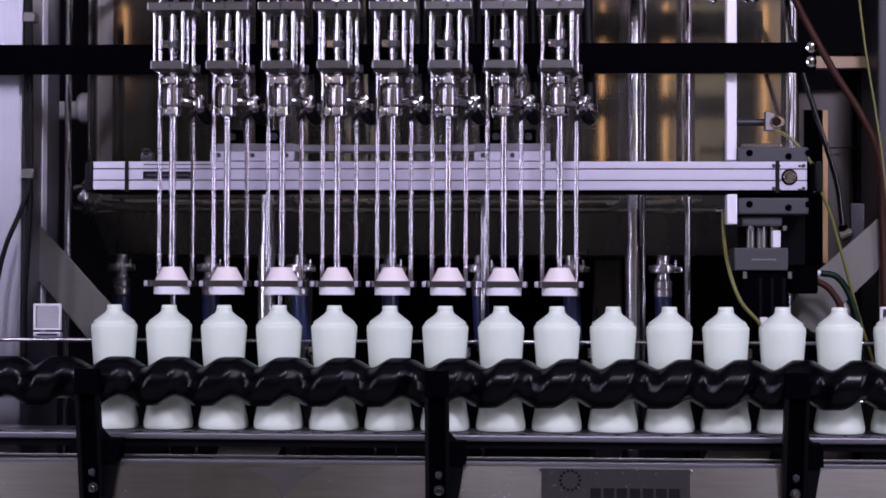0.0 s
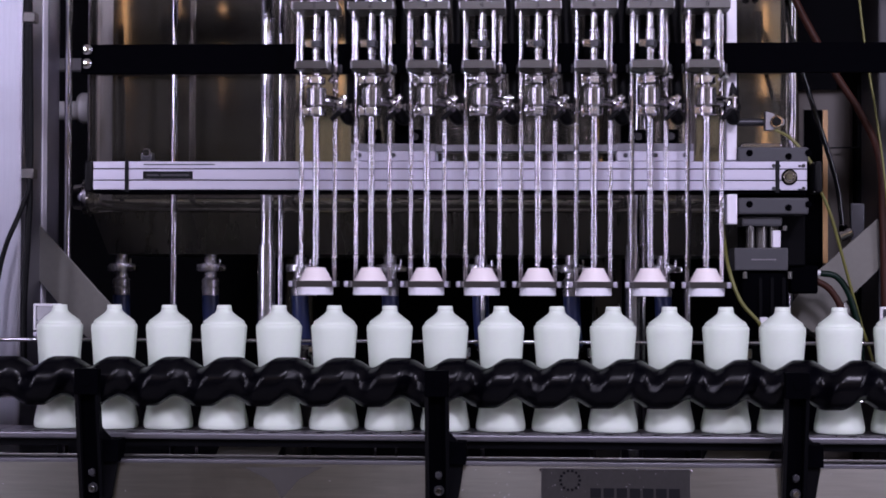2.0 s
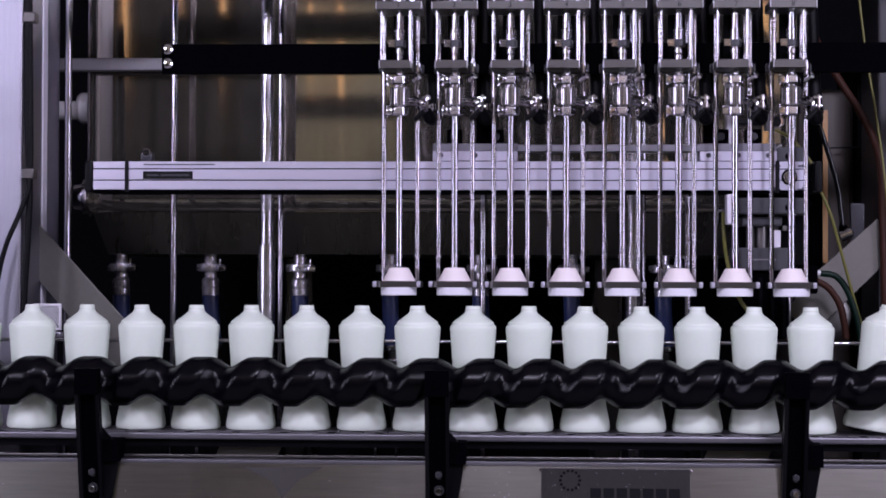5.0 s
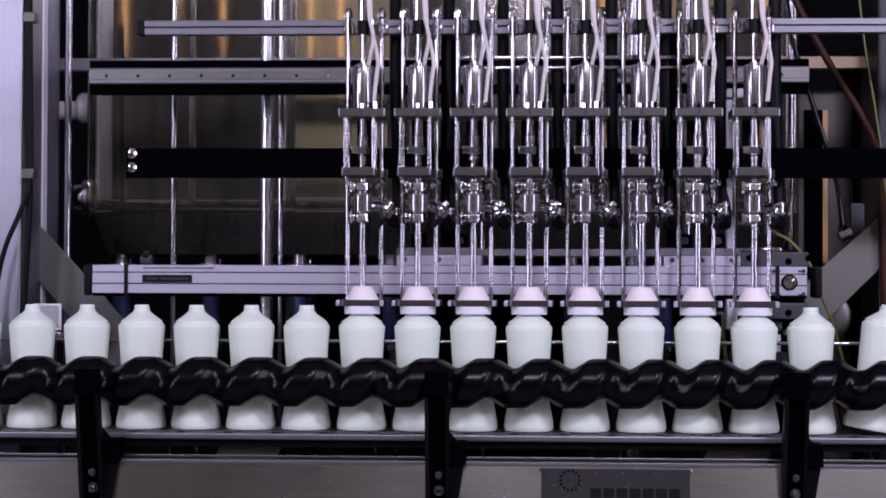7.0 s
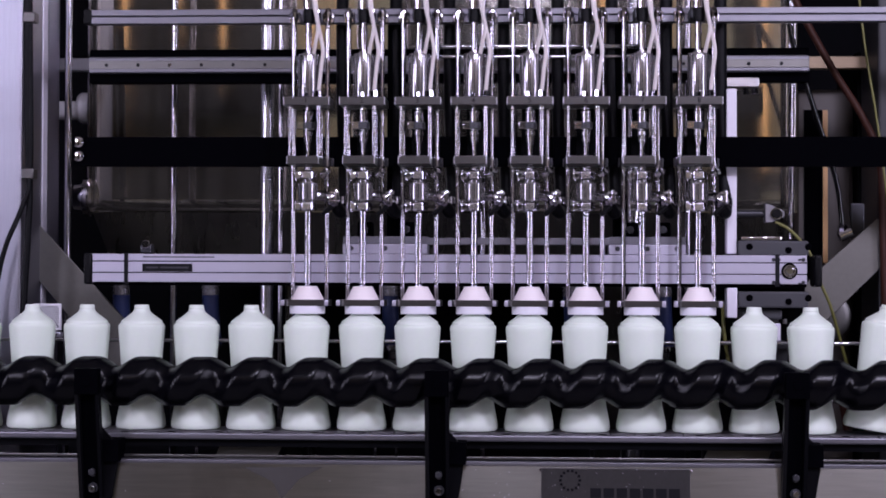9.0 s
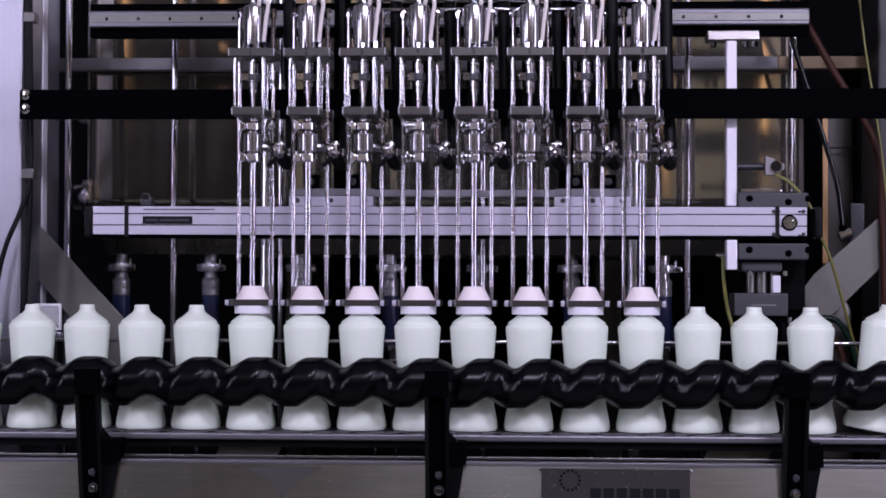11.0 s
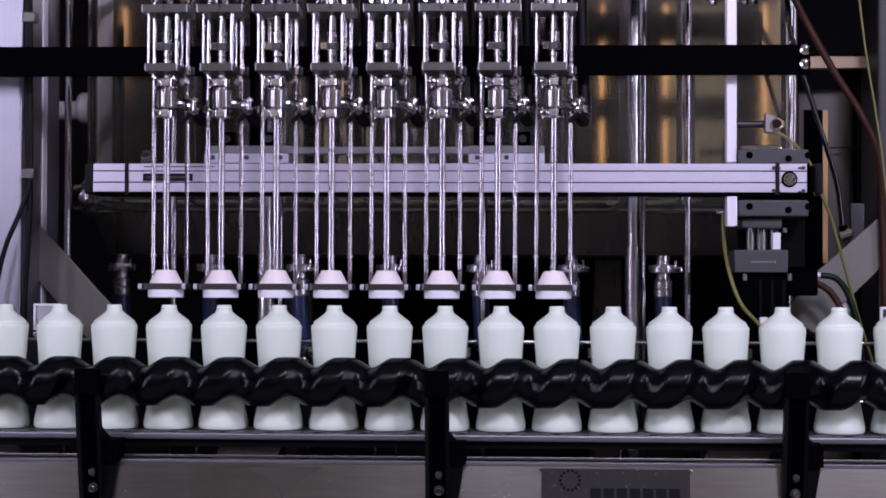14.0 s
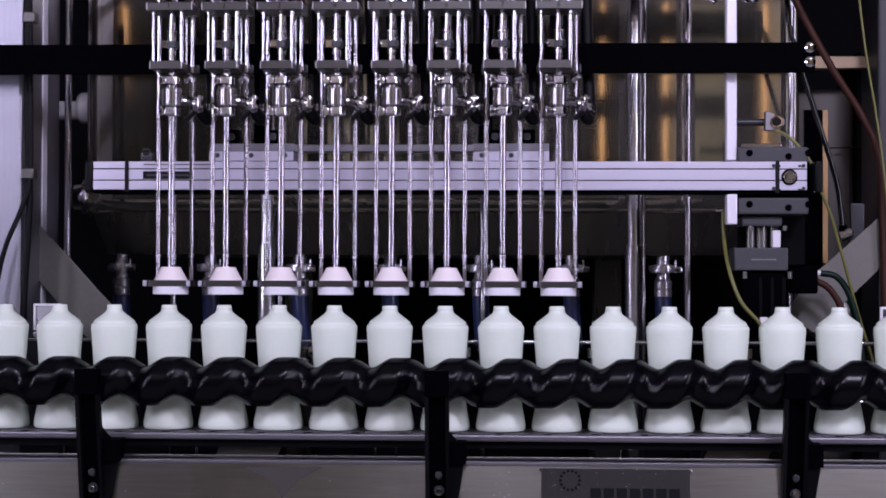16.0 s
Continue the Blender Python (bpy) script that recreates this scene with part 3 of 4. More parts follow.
flight = new("flight", mesh_of("flight", b, PLASTIC, 60))
flight.parent = screw
part("shaft", rod(shape(), (-1.05, 0, 0), (0.95, 0, 0), 0.011, 20), STEEL, screw)


# ---- bottles ----
def bottle_body():
    prof = [(0.001, 0.003), (0.034, 0.003), (0.036, 0.0), (0.0385, 0.001), (0.0402, 0.0045), (0.0402, 0.009), (0.0393, 0.016), (0.0370, 0.027), (0.0340, 0.042), (0.0322, 0.056),
            (0.0315, 0.070), (0.0318, 0.085), (0.0330, 0.103), (0.0346, 0.125), (0.0362, 0.147), (0.0371, 0.158), (0.0374, 0.163), (0.0371, 0.1665), (0.0362, 0.1685),
            (0.0350, 0.1694), (0.0340, 0.1697), (0.0337, 0.1702), (0.0336, 0.1722), (0.0332, 0.1736), (0.0322, 0.1746), (0.0255, 0.1797), (0.0190, 0.1846), (0.0150, 0.1878), (0.0134, 0.1898), (0.0126, 0.1918), (0.0122, 0.1935)]
    return lathe(shape(), prof, 48)


def bottle_neck():
    return lathe(shape(), [(0.0120, 0.1930), (0.0122, 0.1938), (0.0126, 0.1948), (0.0120, 0.1955), (0.0118, 0.1990), (0.0113, 0.2), (0.0100, 0.2), (0.0096, 0.196), (0.0090, 0.194)], 32)


BODY = mesh_of("body", bottle_body(), BOTTLE, 40)
NECK = mesh_of("neck", bottle_neck(), BOTTLE, 50)
bottles = []
for i in range(-6, 17):
    bo = thing("bottle", "pale milky plastic bottle with waisted body, uncapped", "bottle", (i * PITCH, 0, 0.95), "bottles on the conveyor")
    for name, data in (("body", BODY), ("neck", NECK)):
        ob = new(name, data)
        ob.parent = bo
    bottles.append((i, bo))


# ---- filling nozzles ----
def z0(py):
    return 1.242 + (441 - py) / 1096.2


def y0(px):
    return px / 1096.2


def clamp_ring(z, r):
    b = shape()
    lathe(b, [(r - 0.003, z - 0.0068), (r, z - 0.0056), (r, z - 0.0012), (r - 0.0008, z - 0.0010), (r - 0.0008, z + 0.0010), (r, z + 0.0012), (r, z + 0.0056), (r - 0.003, z + 0.0068)], 28)
    return b


def filling_nozzle():
    t = thing("filling_nozzle", "steel filling nozzle with air cylinder, clamps and long tube", "filling nozzle", (0, 0, 0), "filling nozzles in a row")
    part("tube", rod(shape(), (0, 0, z0(522)), (0, 0, z0(200)), y0(6.0), 20), CHROME, t)
    part("clamp", clamp_ring(z0(197), 0.0150), CHROME, t)
    part("clamp", clamp_ring(z0(142), 0.0150), CHROME, t)
    for z in (z0(197), z0(142)):
        part("clamp_ear", box(shape(), -0.0215, -0.011, -0.013, -0.002, z - 0.006, z + 0.006, 0.002), STEEL, t)
        part("clamp_lug", box(shape(), -0.0080, 0.0070, -0.0185, -0.0110, z - 0.0056, z + 0.0056, 0.0012), SHAFT, t)
        part("clamp_screw", rod(shape(), (-0.0185, -0.008, z - 0.009), (-0.0185, -0.008, z + 0.009), 0.0022, 8), CHROME, t)
    b = shape()
    lathe(b, [(0.007, z0(206)), (0.0090, z0(203)), (0.0090, z0(187.5)), (0.0152, z0(187)), (0.0160, z0(185)), (0.0160, z0(157)), (0.0152, z0(155)), (0.0085, z0(154.5)), (0.0085, z0(148)), (0.0095, z0(135)), (0.007, z0(133)), (0.006, z0(121))], 32)
    part("valve_body", b, AIRCYL, t)
    part("inlet", hose(shape(), ((0.008, 0.004, z0(176)), (0.020, 0.012, z0(176)), (0.032, 0.024, z0(180)), (0.040, 0.040, z0(190))), 0.0085, 14), CYLINDER, t)
    b = shape()
    lathe(b, [(0.008, -0.006), (0.0112, -0.004), (0.0116, 0.0), (0.0112, 0.004), (0.008, 0.006)], 24, (0.033, 0.018, z0(182)), pose(0, 0, 0, 0, 62, 20))
    part("inlet_clamp", b, CHROME, t)
    part("bleed_fitting", rod(shape(), (0.0215, 0.006, z0(142)), (0.0345, -0.004, z0(130)), 0.0050, 14, chamfer=0.001), CYLINDER, t)
    part("bleed_nut", rod(shape(), (0.0300, -0.0005, z0(134)), (0.0335, -0.0032, z0(131)), 0.0068, 6, chamfer=0.001), CHROME, t)
    b = shape()
    lathe(b, [(0.010, -0.008), (0.0135, -0.006), (0.0135, -0.001), (0.0118, 0.0), (0.0135, 0.001), (0.0135, 0.006), (0.010, 0.008)], 24, (0.0500, 0.0720, z0(186)), pose(0, 0, 0, -15, 0, 0))
    part("hose_collar", b, CYLINDER, t)
    part("wing_nut", box(shape(), 0.041, 0.047, 0.004, 0.012, z0(192), z0(166), 0.002), CYLINDER, t)
    part("wing_bolt", rod(shape(), (0.036, 0.008, z0(172)), (0.050, 0.008, z0(172)), 0.0028, 8), CHROME, t)
    part("wing_bolt", rod(shape(), (0.036, 0.008, z0(187)), (0.050, 0.008, z0(187)), 0.0028, 8), STEEL, t)
    part("wing_screw", rod(shape(), (0.024, -0.002, z0(212)), (0.040, -0.002, z0(196)), 0.004, 10), RUBBER, t)
    part("inlet_hose", hose(shape(), ((0.038, 0.040, z0(188)), (0.048, 0.052, z0(205)), (0.052, 0.075, z0(190)), (0.050, 0.088, z0(120)), (0.046, 0.092, z0(-20)), (0.045, 0.092, z0(-260))), 0.0105, 12), RUBBER, t, "black product hose")
    # plates and posts
    part("lower_plate", box(shape(), -0.0315, 0.0200, -0.024, 0.034, z0(123), z0(108.5), 0.0010), MILLED, t, "grey milled mounting plate")
    part("cross_plate", box(shape(), -0.036, 0.037, 0.0341, 0.044, z0(123), z0(108.5), 0.0010), DARKMETAL, t)
    part("bushing", rod(shape(), (0.0275, 0.030, z0(124)), (0.0275, 0.030, z0(106)), 0.0062, 18, chamfer=0.001), CHROME, t)
    part("bushing", rod(shape(), (-0.0275, 0.030, z0(128)), (-0.0275, 0.030, z0(106)), 0.0062, 18, chamfer=0.001), CHROME, t)
    part("upper_plate", box(shape(), -0.0370, 0.0365, -0.026, 0.044, z0(19), z0(4.5), 0.0012), MILLED, t, "grey milled cylinder plate")
    # pale strips stand in for glints on the plate corners
    for x in (-0.0318, 0.0194):
        part("edge_glint", box(shape(), x, x + 0.0009, -0.0243, -0.0225, z0(122.5), z0(109), 0.0002), PIPE, t, "pale strip for the glint on a chamfered corner")
    for x in (-0.0373, 0.0359):
        part("edge_glint", box(shape(), x, x + 0.0009, -0.0263, -0.0245, z0(18.5), z0(5), 0.0002), PIPE, t, "pale strip for the glint on a chamfered corner")
    for x, y, r in ((0.0185, -0.014, 0.0040), (0.0185, 0.024, 0.0026), (-0.0285, -0.012, 0.0027)):
        part("post", rod(shape(), (x, y, z0(109)), (x, y, z0(18)), r, 16), CHROME, t)
    stem = part("valve_stem", rod(shape(), (0, 0, z0(150)), (0, 0, z0(14)), 0.0040, 14), CHROME, t, "thin sliding valve stem")
    b = shape()
    lathe(b, [(0.0045, z0(107)), (0.0066, z0(106)), (0.0066, z0(98)), (0.0056, z0(97)), (0.0056, z0(95.5)), (0.0076, z0(94.5)), (0.0076, z0(87)), (0.0056, z0(86)), (0.0056, z0(83))], 20)
    part("coupling_nut", b, CYLINDER, stem)
    part("stop_collar", rod(shape(), (0, 0, z0(83)), (0, 0, z0(71)), 0.0105, 24, chamfer=0.001), DARKMETAL, stem)
    part("stop_block", box(shape(), -0.0185, -0.0045, -0.007, 0.006, z0(83), z0(70), 0.0012), CYLINDER, stem, "clamped stop block")
    b = shape()
    lathe(b, [(0.0075, z0(71)), (0.0075, z0(57)), (0.0088, z0(55)), (0.0088, z0(52)), (0.0060, z0(50)), (0.0058, z0(44))], 24)
    part("stem_nut", b, STEEL, stem)
    part("piston_rod", rod(shape(), (0, 0, z0(50)), (0, 0, z0(17)), 0.0060, 18), STEEL, t)
    # air cylinder on top
    b = shape()
    lathe(b, [(0.0150, z0(5)), (0.0172, z0(3)), (0.0178, z0(-2)), (0.0178, z0(-69)), (0.0172, z0(-72)), (0.0160, z0(-74)), (0.0085, z0(-75)), (0.0080, z0(-79)), (0.0050, z0(-80))], 36)
    part("air_cylinder", b, AIRCYL, t)
    part("cylinder_stem", rod(shape(), (0, 0, z0(-78)), (0, 0, z0(-150)), 0.0048, 16), STEEL, t)
    part("stem_collar", rod(shape(), (0, 0, z0(-130)), (0, 0, z0(-154)), 0.0085, 18, chamfer=0.001), RUBBER, t)
    part("stem_tube", rod(shape(), (0, 0, z0(-154)), (0, 0, z0(-330)), 0.0095, 18), CHROME, t)
    part("stem_bolt", rod(shape(), (0, 0, z0(-106)), (0, 0, z0(-112)), 0.0058, 12, chamfer=0.001), CHROME, t)
    # air hoses with fittings
    part("air_fitting", rod(shape(), (0.0185, -0.016, z0(4)), (0.0185, -0.016, z0(-8)), 0.0055, 6, chamfer=0.001), CHROME, t)
    part("air_fitting", rod(shape(), (-0.002, -0.018, z0(4)), (-0.002, -0.018, z0(-5)), 0.0045, 6, chamfer=0.001), CHROME, t)
    part("air_hose", hose(shape(), ((0.0185, -0.016, z0(-6)), (0.0225, -0.016, z0(-50)), (0.0250, -0.014, z0(-80)), (0.0170, -0.012, z0(-125)), (0.0090, -0.012, z0(-180)), (0.006, -0.012, z0(-330))), 0.0032, 10), CLEARHOSE, t, "milky air hose")
    part("air_hose", hose(shape(), ((0.009, -0.010, z0(-72)), (0.013, -0.016, z0(-92)), (0.017, -0.016, z0(-120)), (0.013, -0.012, z0(-160)), (0.010, -0.012, z0(-330))), 0.0030, 10), CLEARHOSE, t, "milky air hose")
    return t


def neck_guide():
    t = thing("neck_guide", "white cone on a steel plate hung on two rods", "bottle guide", (0, 0, 0), "neck guides in a row")
    b = shape()
    lathe(b, [(0.0058, z0(474)), (0.0155, z0(474.5)), (0.0162, z0(476)), (0.0262, z0(496)), (0.0266, z0(498))], 40)
    part("cone", b, CONE, t, "pinkish white cone")
    b = shape()
    out = []
    for cx, a0 in ((0.0285, -90), (-0.0285, 90)):
        for k in range(9):
            a = radians(a0 + k * 22.5)
            out.append((cx + 0.0105 * math.cos(a), 0.0105 * math.sin(a)))
    top = [b.verts.new((x, (0.003 if abs(y) < 2 else 0) + y * 2.6, z0(498))) for x, y in out]
    bot = [b.verts.new((v.co.x, v.co.y, z0(509))) for v in top]
    faces = [b.faces.new(top), b.faces.new(bot)]
    n = len(top)
    for i in range(n):
        b.faces.new((top[i], top[(i + 1) % n], bot[(i + 1) % n], bot[i]))
    bmesh.ops.bevel(b, geom=[e for f in faces for e in f.edges], offset=0.0008, segments=2, affect="EDGES")
    part("plate", b, MILLED, t, "dull steel plate")
    # pale blocks stand in for highlights on the rounded plate ends
    for x in (-0.0375, 0.0335):
        part("end_glint", box(shape(), x - 0.0030, x + 0.0030, -0.0262, -0.0225, z0(508.5), z0(498.5), 0.0010), ALU, t, "pale block for the highlight on a rounded plate end")
    b = shape()
    lathe(b, [(0.0150, z0(523)), (0.0280, z0(523)), (0.0287, z0(521.5)), (0.0287, z0(509)), (0.0150, z0(509))], 40)
    part("collar", b, COLLAR, t)
    for x in (-0.0275, 0.0275):
        part("guide_rod", rod(shape(), (x, 0.030, z0(499)), (x, 0.030, z0(-10)), 0.0040, 16), CHROME, t)
        b = shape()
        lathe(b, [(0.0036, z0(-8)), (0.0066, z0(-9)), (0.0066, z0(-16)), (0.0058, z0(-17)), (0.0058, z0(-20)), (0.0045, z0(-25)), (0.002, z0(-27))], 12, (x, 0.030, 0))
        part("cap_nut", b, CHROME, t)
    return t


DIGITS = "12345678"
nozzles, guides = [], []
master_n, master_g = filling_nozzle(), neck_guide()
for i in range(8):
    nozzles.append(master_n if i == 0 else copy_thing(master_n, pose(0, 0, 0)))
    guides.append(master_g if i == 0 else copy_thing(master_g, pose(0, 0, 0)))
for i in range(8):
    font = bpy.data.curves.new("number", "FONT")
    font.body, font.size, font.align_x, font.align_y, font.extrude = DIGITS[i], 0.012, "CENTER", "CENTER", 0.0002
    font.materials.append(INK)
    ob = new("number", font)
    ob.parent = nozzles[i]
    ob.matrix_local = pose(-0.001, -0.0263, z0(11.5), 90, 0, 0)

# ---- carriage: bar, top rail and slider that travel with the nozzles ----
carriage = thing("nozzle_carriage", "black bar and silver slider carrying the nozzles", "carriage", (0, 0, 0))


def cx(px):
    """Reach along the carriage from the fourth nozzle."""
    return px / 1080.0


part("front_bar", box(shape(), cx(-723), cx(840), 0.046, 0.056, 1.5322, 1.5816, 0.0015), BLACK, carriage, "long flat black bar")
for x in (cx(-711), cx(830)):
    for z in (1.549, 1.5723):
        b = shape()
        lathe(b, [(0.0095, 0), (0.0095, 0.003), (0.0085, 0.006), (0.0050, 0.0085), (0.001, 0.009)], 24, (x, 0.046, z), pose(0, 0, 0, 90, 0, 0))
        part("dome_bolt", b, CHROME, carriage)
for za, zc, y, mat in ((1.7849, 1.7952, 0.058, STRIP), (1.783, 1.7849, 0.061, DARKMETAL), (1.7717, 1.783, 0.058, STRIP)):
    part("top_rail", box(shape(), cx(-694), cx(900), y, 0.080, za, zc, 0.001), mat, carriage, "grooved aluminium rail")
part("rail_end", box(shape(), cx(-708), cx(-693), 0.057, 0.081, 1.7717, 1.7962, 0.002), RUBBER, carriage, "black rail end cap")
for i in range(8):
    part("rail_clamp", box(shape(), (i - 3) * PITCH - 0.012, (i - 3) * PITCH + 0.012, 0.010, 0.058, z0(-138), z0(-158), 0.002), DARKMETAL, carriage)
    for dx in (-0.0275, 0.0275):
        part("rod_block", box(shape(), (i - 3) * PITCH + dx - 0.009, (i - 3) * PITCH + dx + 0.009, 0.036, 0.0575, z0(-136), z0(-156), 0.002), CYLINDER, carriage)
    part("collar_block", box(shape(), (i - 3) * PITCH + 0.009, (i - 3) * PITCH + 0.017, -0.004, 0.030, z0(-132), z0(-160), 0.002), CHROME, carriage)
    part("hanger", box(shape(), (i - 3) * PITCH - 0.014, (i - 3) * PITCH + 0.014, 0.0442, 0.0458, z0(122), z0(6), 0.001), DARK, carriage)
for a, c in ((-237, -85), (238, 373)):
    part("slider", box(shape(), cx(a), cx(c), 0.062, 0.118, 1.3888, 1.4047, 0.001), ALU, carriage, "silver slider block")
    for px in (a + 15, (a + c) / 2, c - 15):
        part("screw", rod(shape(), (cx(px), 0.0625, 1.3982), (cx(px), 0.060, 1.3982), 0.0042, 10, chamfer=0.0008), DARKMETAL, carriage)
    part("slider_cap", box(shape(), cx(a), cx(c), 0.066, 0.116, 1.4047 + 0.0006, 1.4159 + 0.002, 0.001), STRIP, carriage)
    for px in (a + 25, c - 52):
        part("foot_block", box(shape(), cx(px), cx(px + 27), 0.072, 0.105, 1.4169 + 0.0005, 1.4421, 0.002), BLACK, carriage)
        part("foot_bolt", rod(shape(), (cx(px + 13), 0.073, 1.43), (cx(px + 13), 0.0685, 1.43), 0.006, 12, chamfer=0.001), DARKMETAL, carriage)
    part("riser", box(shape(), cx(-160 if a < 0 else 246), cx(-131 if a < 0 else 272), 0.083, 0.105, 1.4169, 1.7759, 0.002), BLACK, carriage, "black upright arm")
part("tie_rod", rod(shape(), (cx(-120), 0.074, z0(-98)), (cx(300), 0.074, z0(-98)), 0.004, 12), STEEL, carriage)
part("tie_rod", rod(shape(), (cx(-120), 0.076, z0(-80)), (cx(300), 0.076, z0(-80)), 0.003, 12), STEEL, carriage)
part("valve_block", box(shape(), cx(-108), cx(-92), 0.062, 0.090, z0(-84), z0(-106), 0.002), DARKMETAL, carriage)
part("link_bar", box(shape(), cx(-85), cx(238), 0.066, 0.100, 1.4047, 1.4159, 0.001), STRIP, carriage)

# ---- gantry: what rises and sinks only ----
gantry = thing("lift_gantry", "silver linear axis with motor, rail and post", "gantry", (0, 0, 0))
YB = 0.064
XL, XR = -0.5928, 0.5891
# the black lowest strip stands in for shade on the beam's underside
for a, c, yy, mat in ((286, 298, YB, ALU), (298, 300.0, YB + 0.002, INK), (300.0, 318.2, YB, ALU), (318.2, 320.2, YB + 0.002, INK), (320.2, 336, YB, ALU), (336, 342, YB + 0.004, BLACK)):
    part("beam_profile", box(shape(), XL, XR, yy, 0.122, 1.2432 + (441 - c) / 1071, 1.2432 + (441 - a) / 1071, 0.0003 if mat is ALU else 0), mat, gantry, "grooved aluminium axis profile")
ZT, ZB = 1.3891, 1.3367
for a, c in ((150, 165), (1428, 1441)):
    part("end_cap", box(shape(), -0.0077 + (a - 784) / 1056, -0.0077 + (c - 784) / 1056, YB - 0.001, 0.12, ZB, ZT, 0.004), RUBBER, gantry, "black end cap")
for a, c in ((222.5, 229.5), (1360, 1367)):
    part("joint", box(shape(), -0.0077 + (a - 784) / 1056, -0.0077 + (c - 784) / 1056, YB - 0.0015, YB + 0.004, ZB, ZT + 0.0005), INK, gantry)
xb, zb = 0.5606, 1.3623
part("bearing_cap", rod(shape(), (xb, YB + 0.001, zb), (xb, YB - 0.003, zb), 0.0131, 28, chamfer=0.001), BLACK, gantry)
part("bearing_ring", rod(shape(), (xb, YB - 0.0028, zb), (xb, YB - 0.0045, zb), 0.0105, 28, chamfer=0.0006), CYLINDER, gantry)
part("bearing_bolt", rod(shape(), (xb, YB - 0.003, zb), (xb, YB - 0.007, zb), 0.0075, 18, chamfer=0.002), CHROME, gantry)
for dx in (-27, 24):
    for dz in (-20, 20):
        part("screw", rod(shape(), (xb + dx / 1056, YB + 0.001, zb + dz / 1071), (xb + dx / 1056, YB - 0.0015, zb + dz / 1071), 0.0032, 8), DARKMETAL, gantry)
for dz in (-0.0205, 0.0185):
    for dx in (-0.0225, -0.0165, 0.0165, 0.0215):
        part("slot_mark", box(shape(), xb + dx - 0.0022, xb + dx + 0.0022, YB - 0.0012, YB + 0.001, zb + dz - 0.0014, zb + dz + 0.0014), INK, gantry)
part("cap_screw", rod(shape(), (0.602, 0.075, zb + 0.022), (0.6075, 0.075, zb + 0.022), 0.004, 10), CHROME, gantry)
part("cap_screw", rod(shape(), (0.602, 0.075, zb - 0.022), (0.6075, 0.075, zb - 0.022), 0.004, 10), CHROME, gantry)
part("type_plate", box(shape(), -0.5087, -0.4251, YB - 0.0015, YB, 1.3588, 1.3716, 0.0004), INK, gantry, "small black type plate")
for a, c in ((261, 282), (286, 336)):
    part("print_bar", box(shape(), -0.0076 + (a - 784) / 1057, -0.0076 + (c - 784) / 1057, YB - 0.0020, YB - 0.0014, 1.3635, 1.3668), DARKMETAL, gantry)
part("print_bar", box(shape(), -0.5078, -0.3882, YB - 0.0006, YB + 0.0005, 1.3819, 1.3838), GREYBOX, gantry)
# upper linear guide
part("guide_base", box(shape(), -0.6214, 0.606, 0.146, 0.170, 1.6822, 1.7402, 0.002), BLACK, gantry)
part("guide_track", box(shape(), -0.6188, 0.6044, 0.130, 0.146, 1.6978, 1.7257, 0.003), STRIP, gantry, "steel linear guide track")
part("track_groove", box(shape(), -0.6178, 0.6035, 0.1285, 0.131, 1.7046, 1.719, 0.001), HOPPER, gantry)
for i in range(22):
    x = -0.5875 + i * 0.0545
    part("track_hole", rod(shape(), (x, 0.1290, 1.7113), (x, 0.1275, 1.7113), 0.0030, 10), INK if i % 5 != 2 else STEEL, gantry)
# post and brackets
part("post", box(shape(), 0.4594, 0.4765, 0.076, 0.100, 1.3909, 1.6637, 0.002), PIPE, gantry, "pale square aluminium post")
part("post", box(shape(), 0.4592, 0.4763, 0.066, 0.100, 1.2853, 1.3345, 0.002), PIPE, gantry, "pale square aluminium post end")
part("post_head", box(shape(), 0.4327, 0.5193, 0.12, 0.17, 1.6709, 1.6871, 0.002), BRUSHED, gantry)
for px in (1262, 1318, 1334):
    part("head_bolt", rod(shape(), (-0.0119 + (px - 784) / 1048, 0.132, 1.6709), (-0.0119 + (px - 784) / 1048, 0.132, 1.6595), 0.006, 6, chamfer=0.001), STEEL, gantry)
for a, c in ((262, 289), (351, 380)):
    part("motor_bracket", box(shape(), 0.4777, 0.5928, 0.068, 0.150, 1.2447 + (441 - c) / 1069, 1.2447 + (441 - a) / 1069, 0.003), GREYBOX, gantry, "dark grey cast bracket")
    for px in (1316, 1383, 1417):
        zz = 1.2447 + (441 - (a + c) / 2 - (3 if px == 1383 else -3)) / 1069
        part("socket_bolt", rod(shape(), (-0.008 + (px - 784) / 1055, 0.069, zz), (-0.008 + (px - 784) / 1055, 0.0655, zz), 0.0055, 12, chamfer=0.001), BLACK, gantry)
part("bracket_lip", box(shape(), 0.485, 0.552, 0.09, 0.14, 1.4125, 1.42, 0.002), STEEL, gantry)
part("back_plate", box(shape(), 0.4872, 0.5998, 0.150, 0.158, 1.2185, 1.4171, 0.002), DARK, gantry)
part("motor_flange", box(shape(), 0.4856, 0.5524, 0.085, 0.148, 1.2824, 1.2992, 0.004), GREYBOX, gantry)
for px in (1318, 1378):
    part("socket_bolt", rod(shape(), (-0.0087 + (px - 784) / 1050, 0.088, 1.2834), (-0.0087 + (px - 784) / 1050, 0.088, 1.2759), 0.004, 10), HOPPER, gantry)
for px, r in ((1320, 8), (1339, 10), (1360, 8)):
    part("coupling_rib", rod(shape(), (-0.0092 + (px - 784) / 1046, 0.11, 1.2827), (-0.0092 + (px - 784) / 1046, 0.11, 1.2471), r / 1046, 18), HOPPER, gantry)
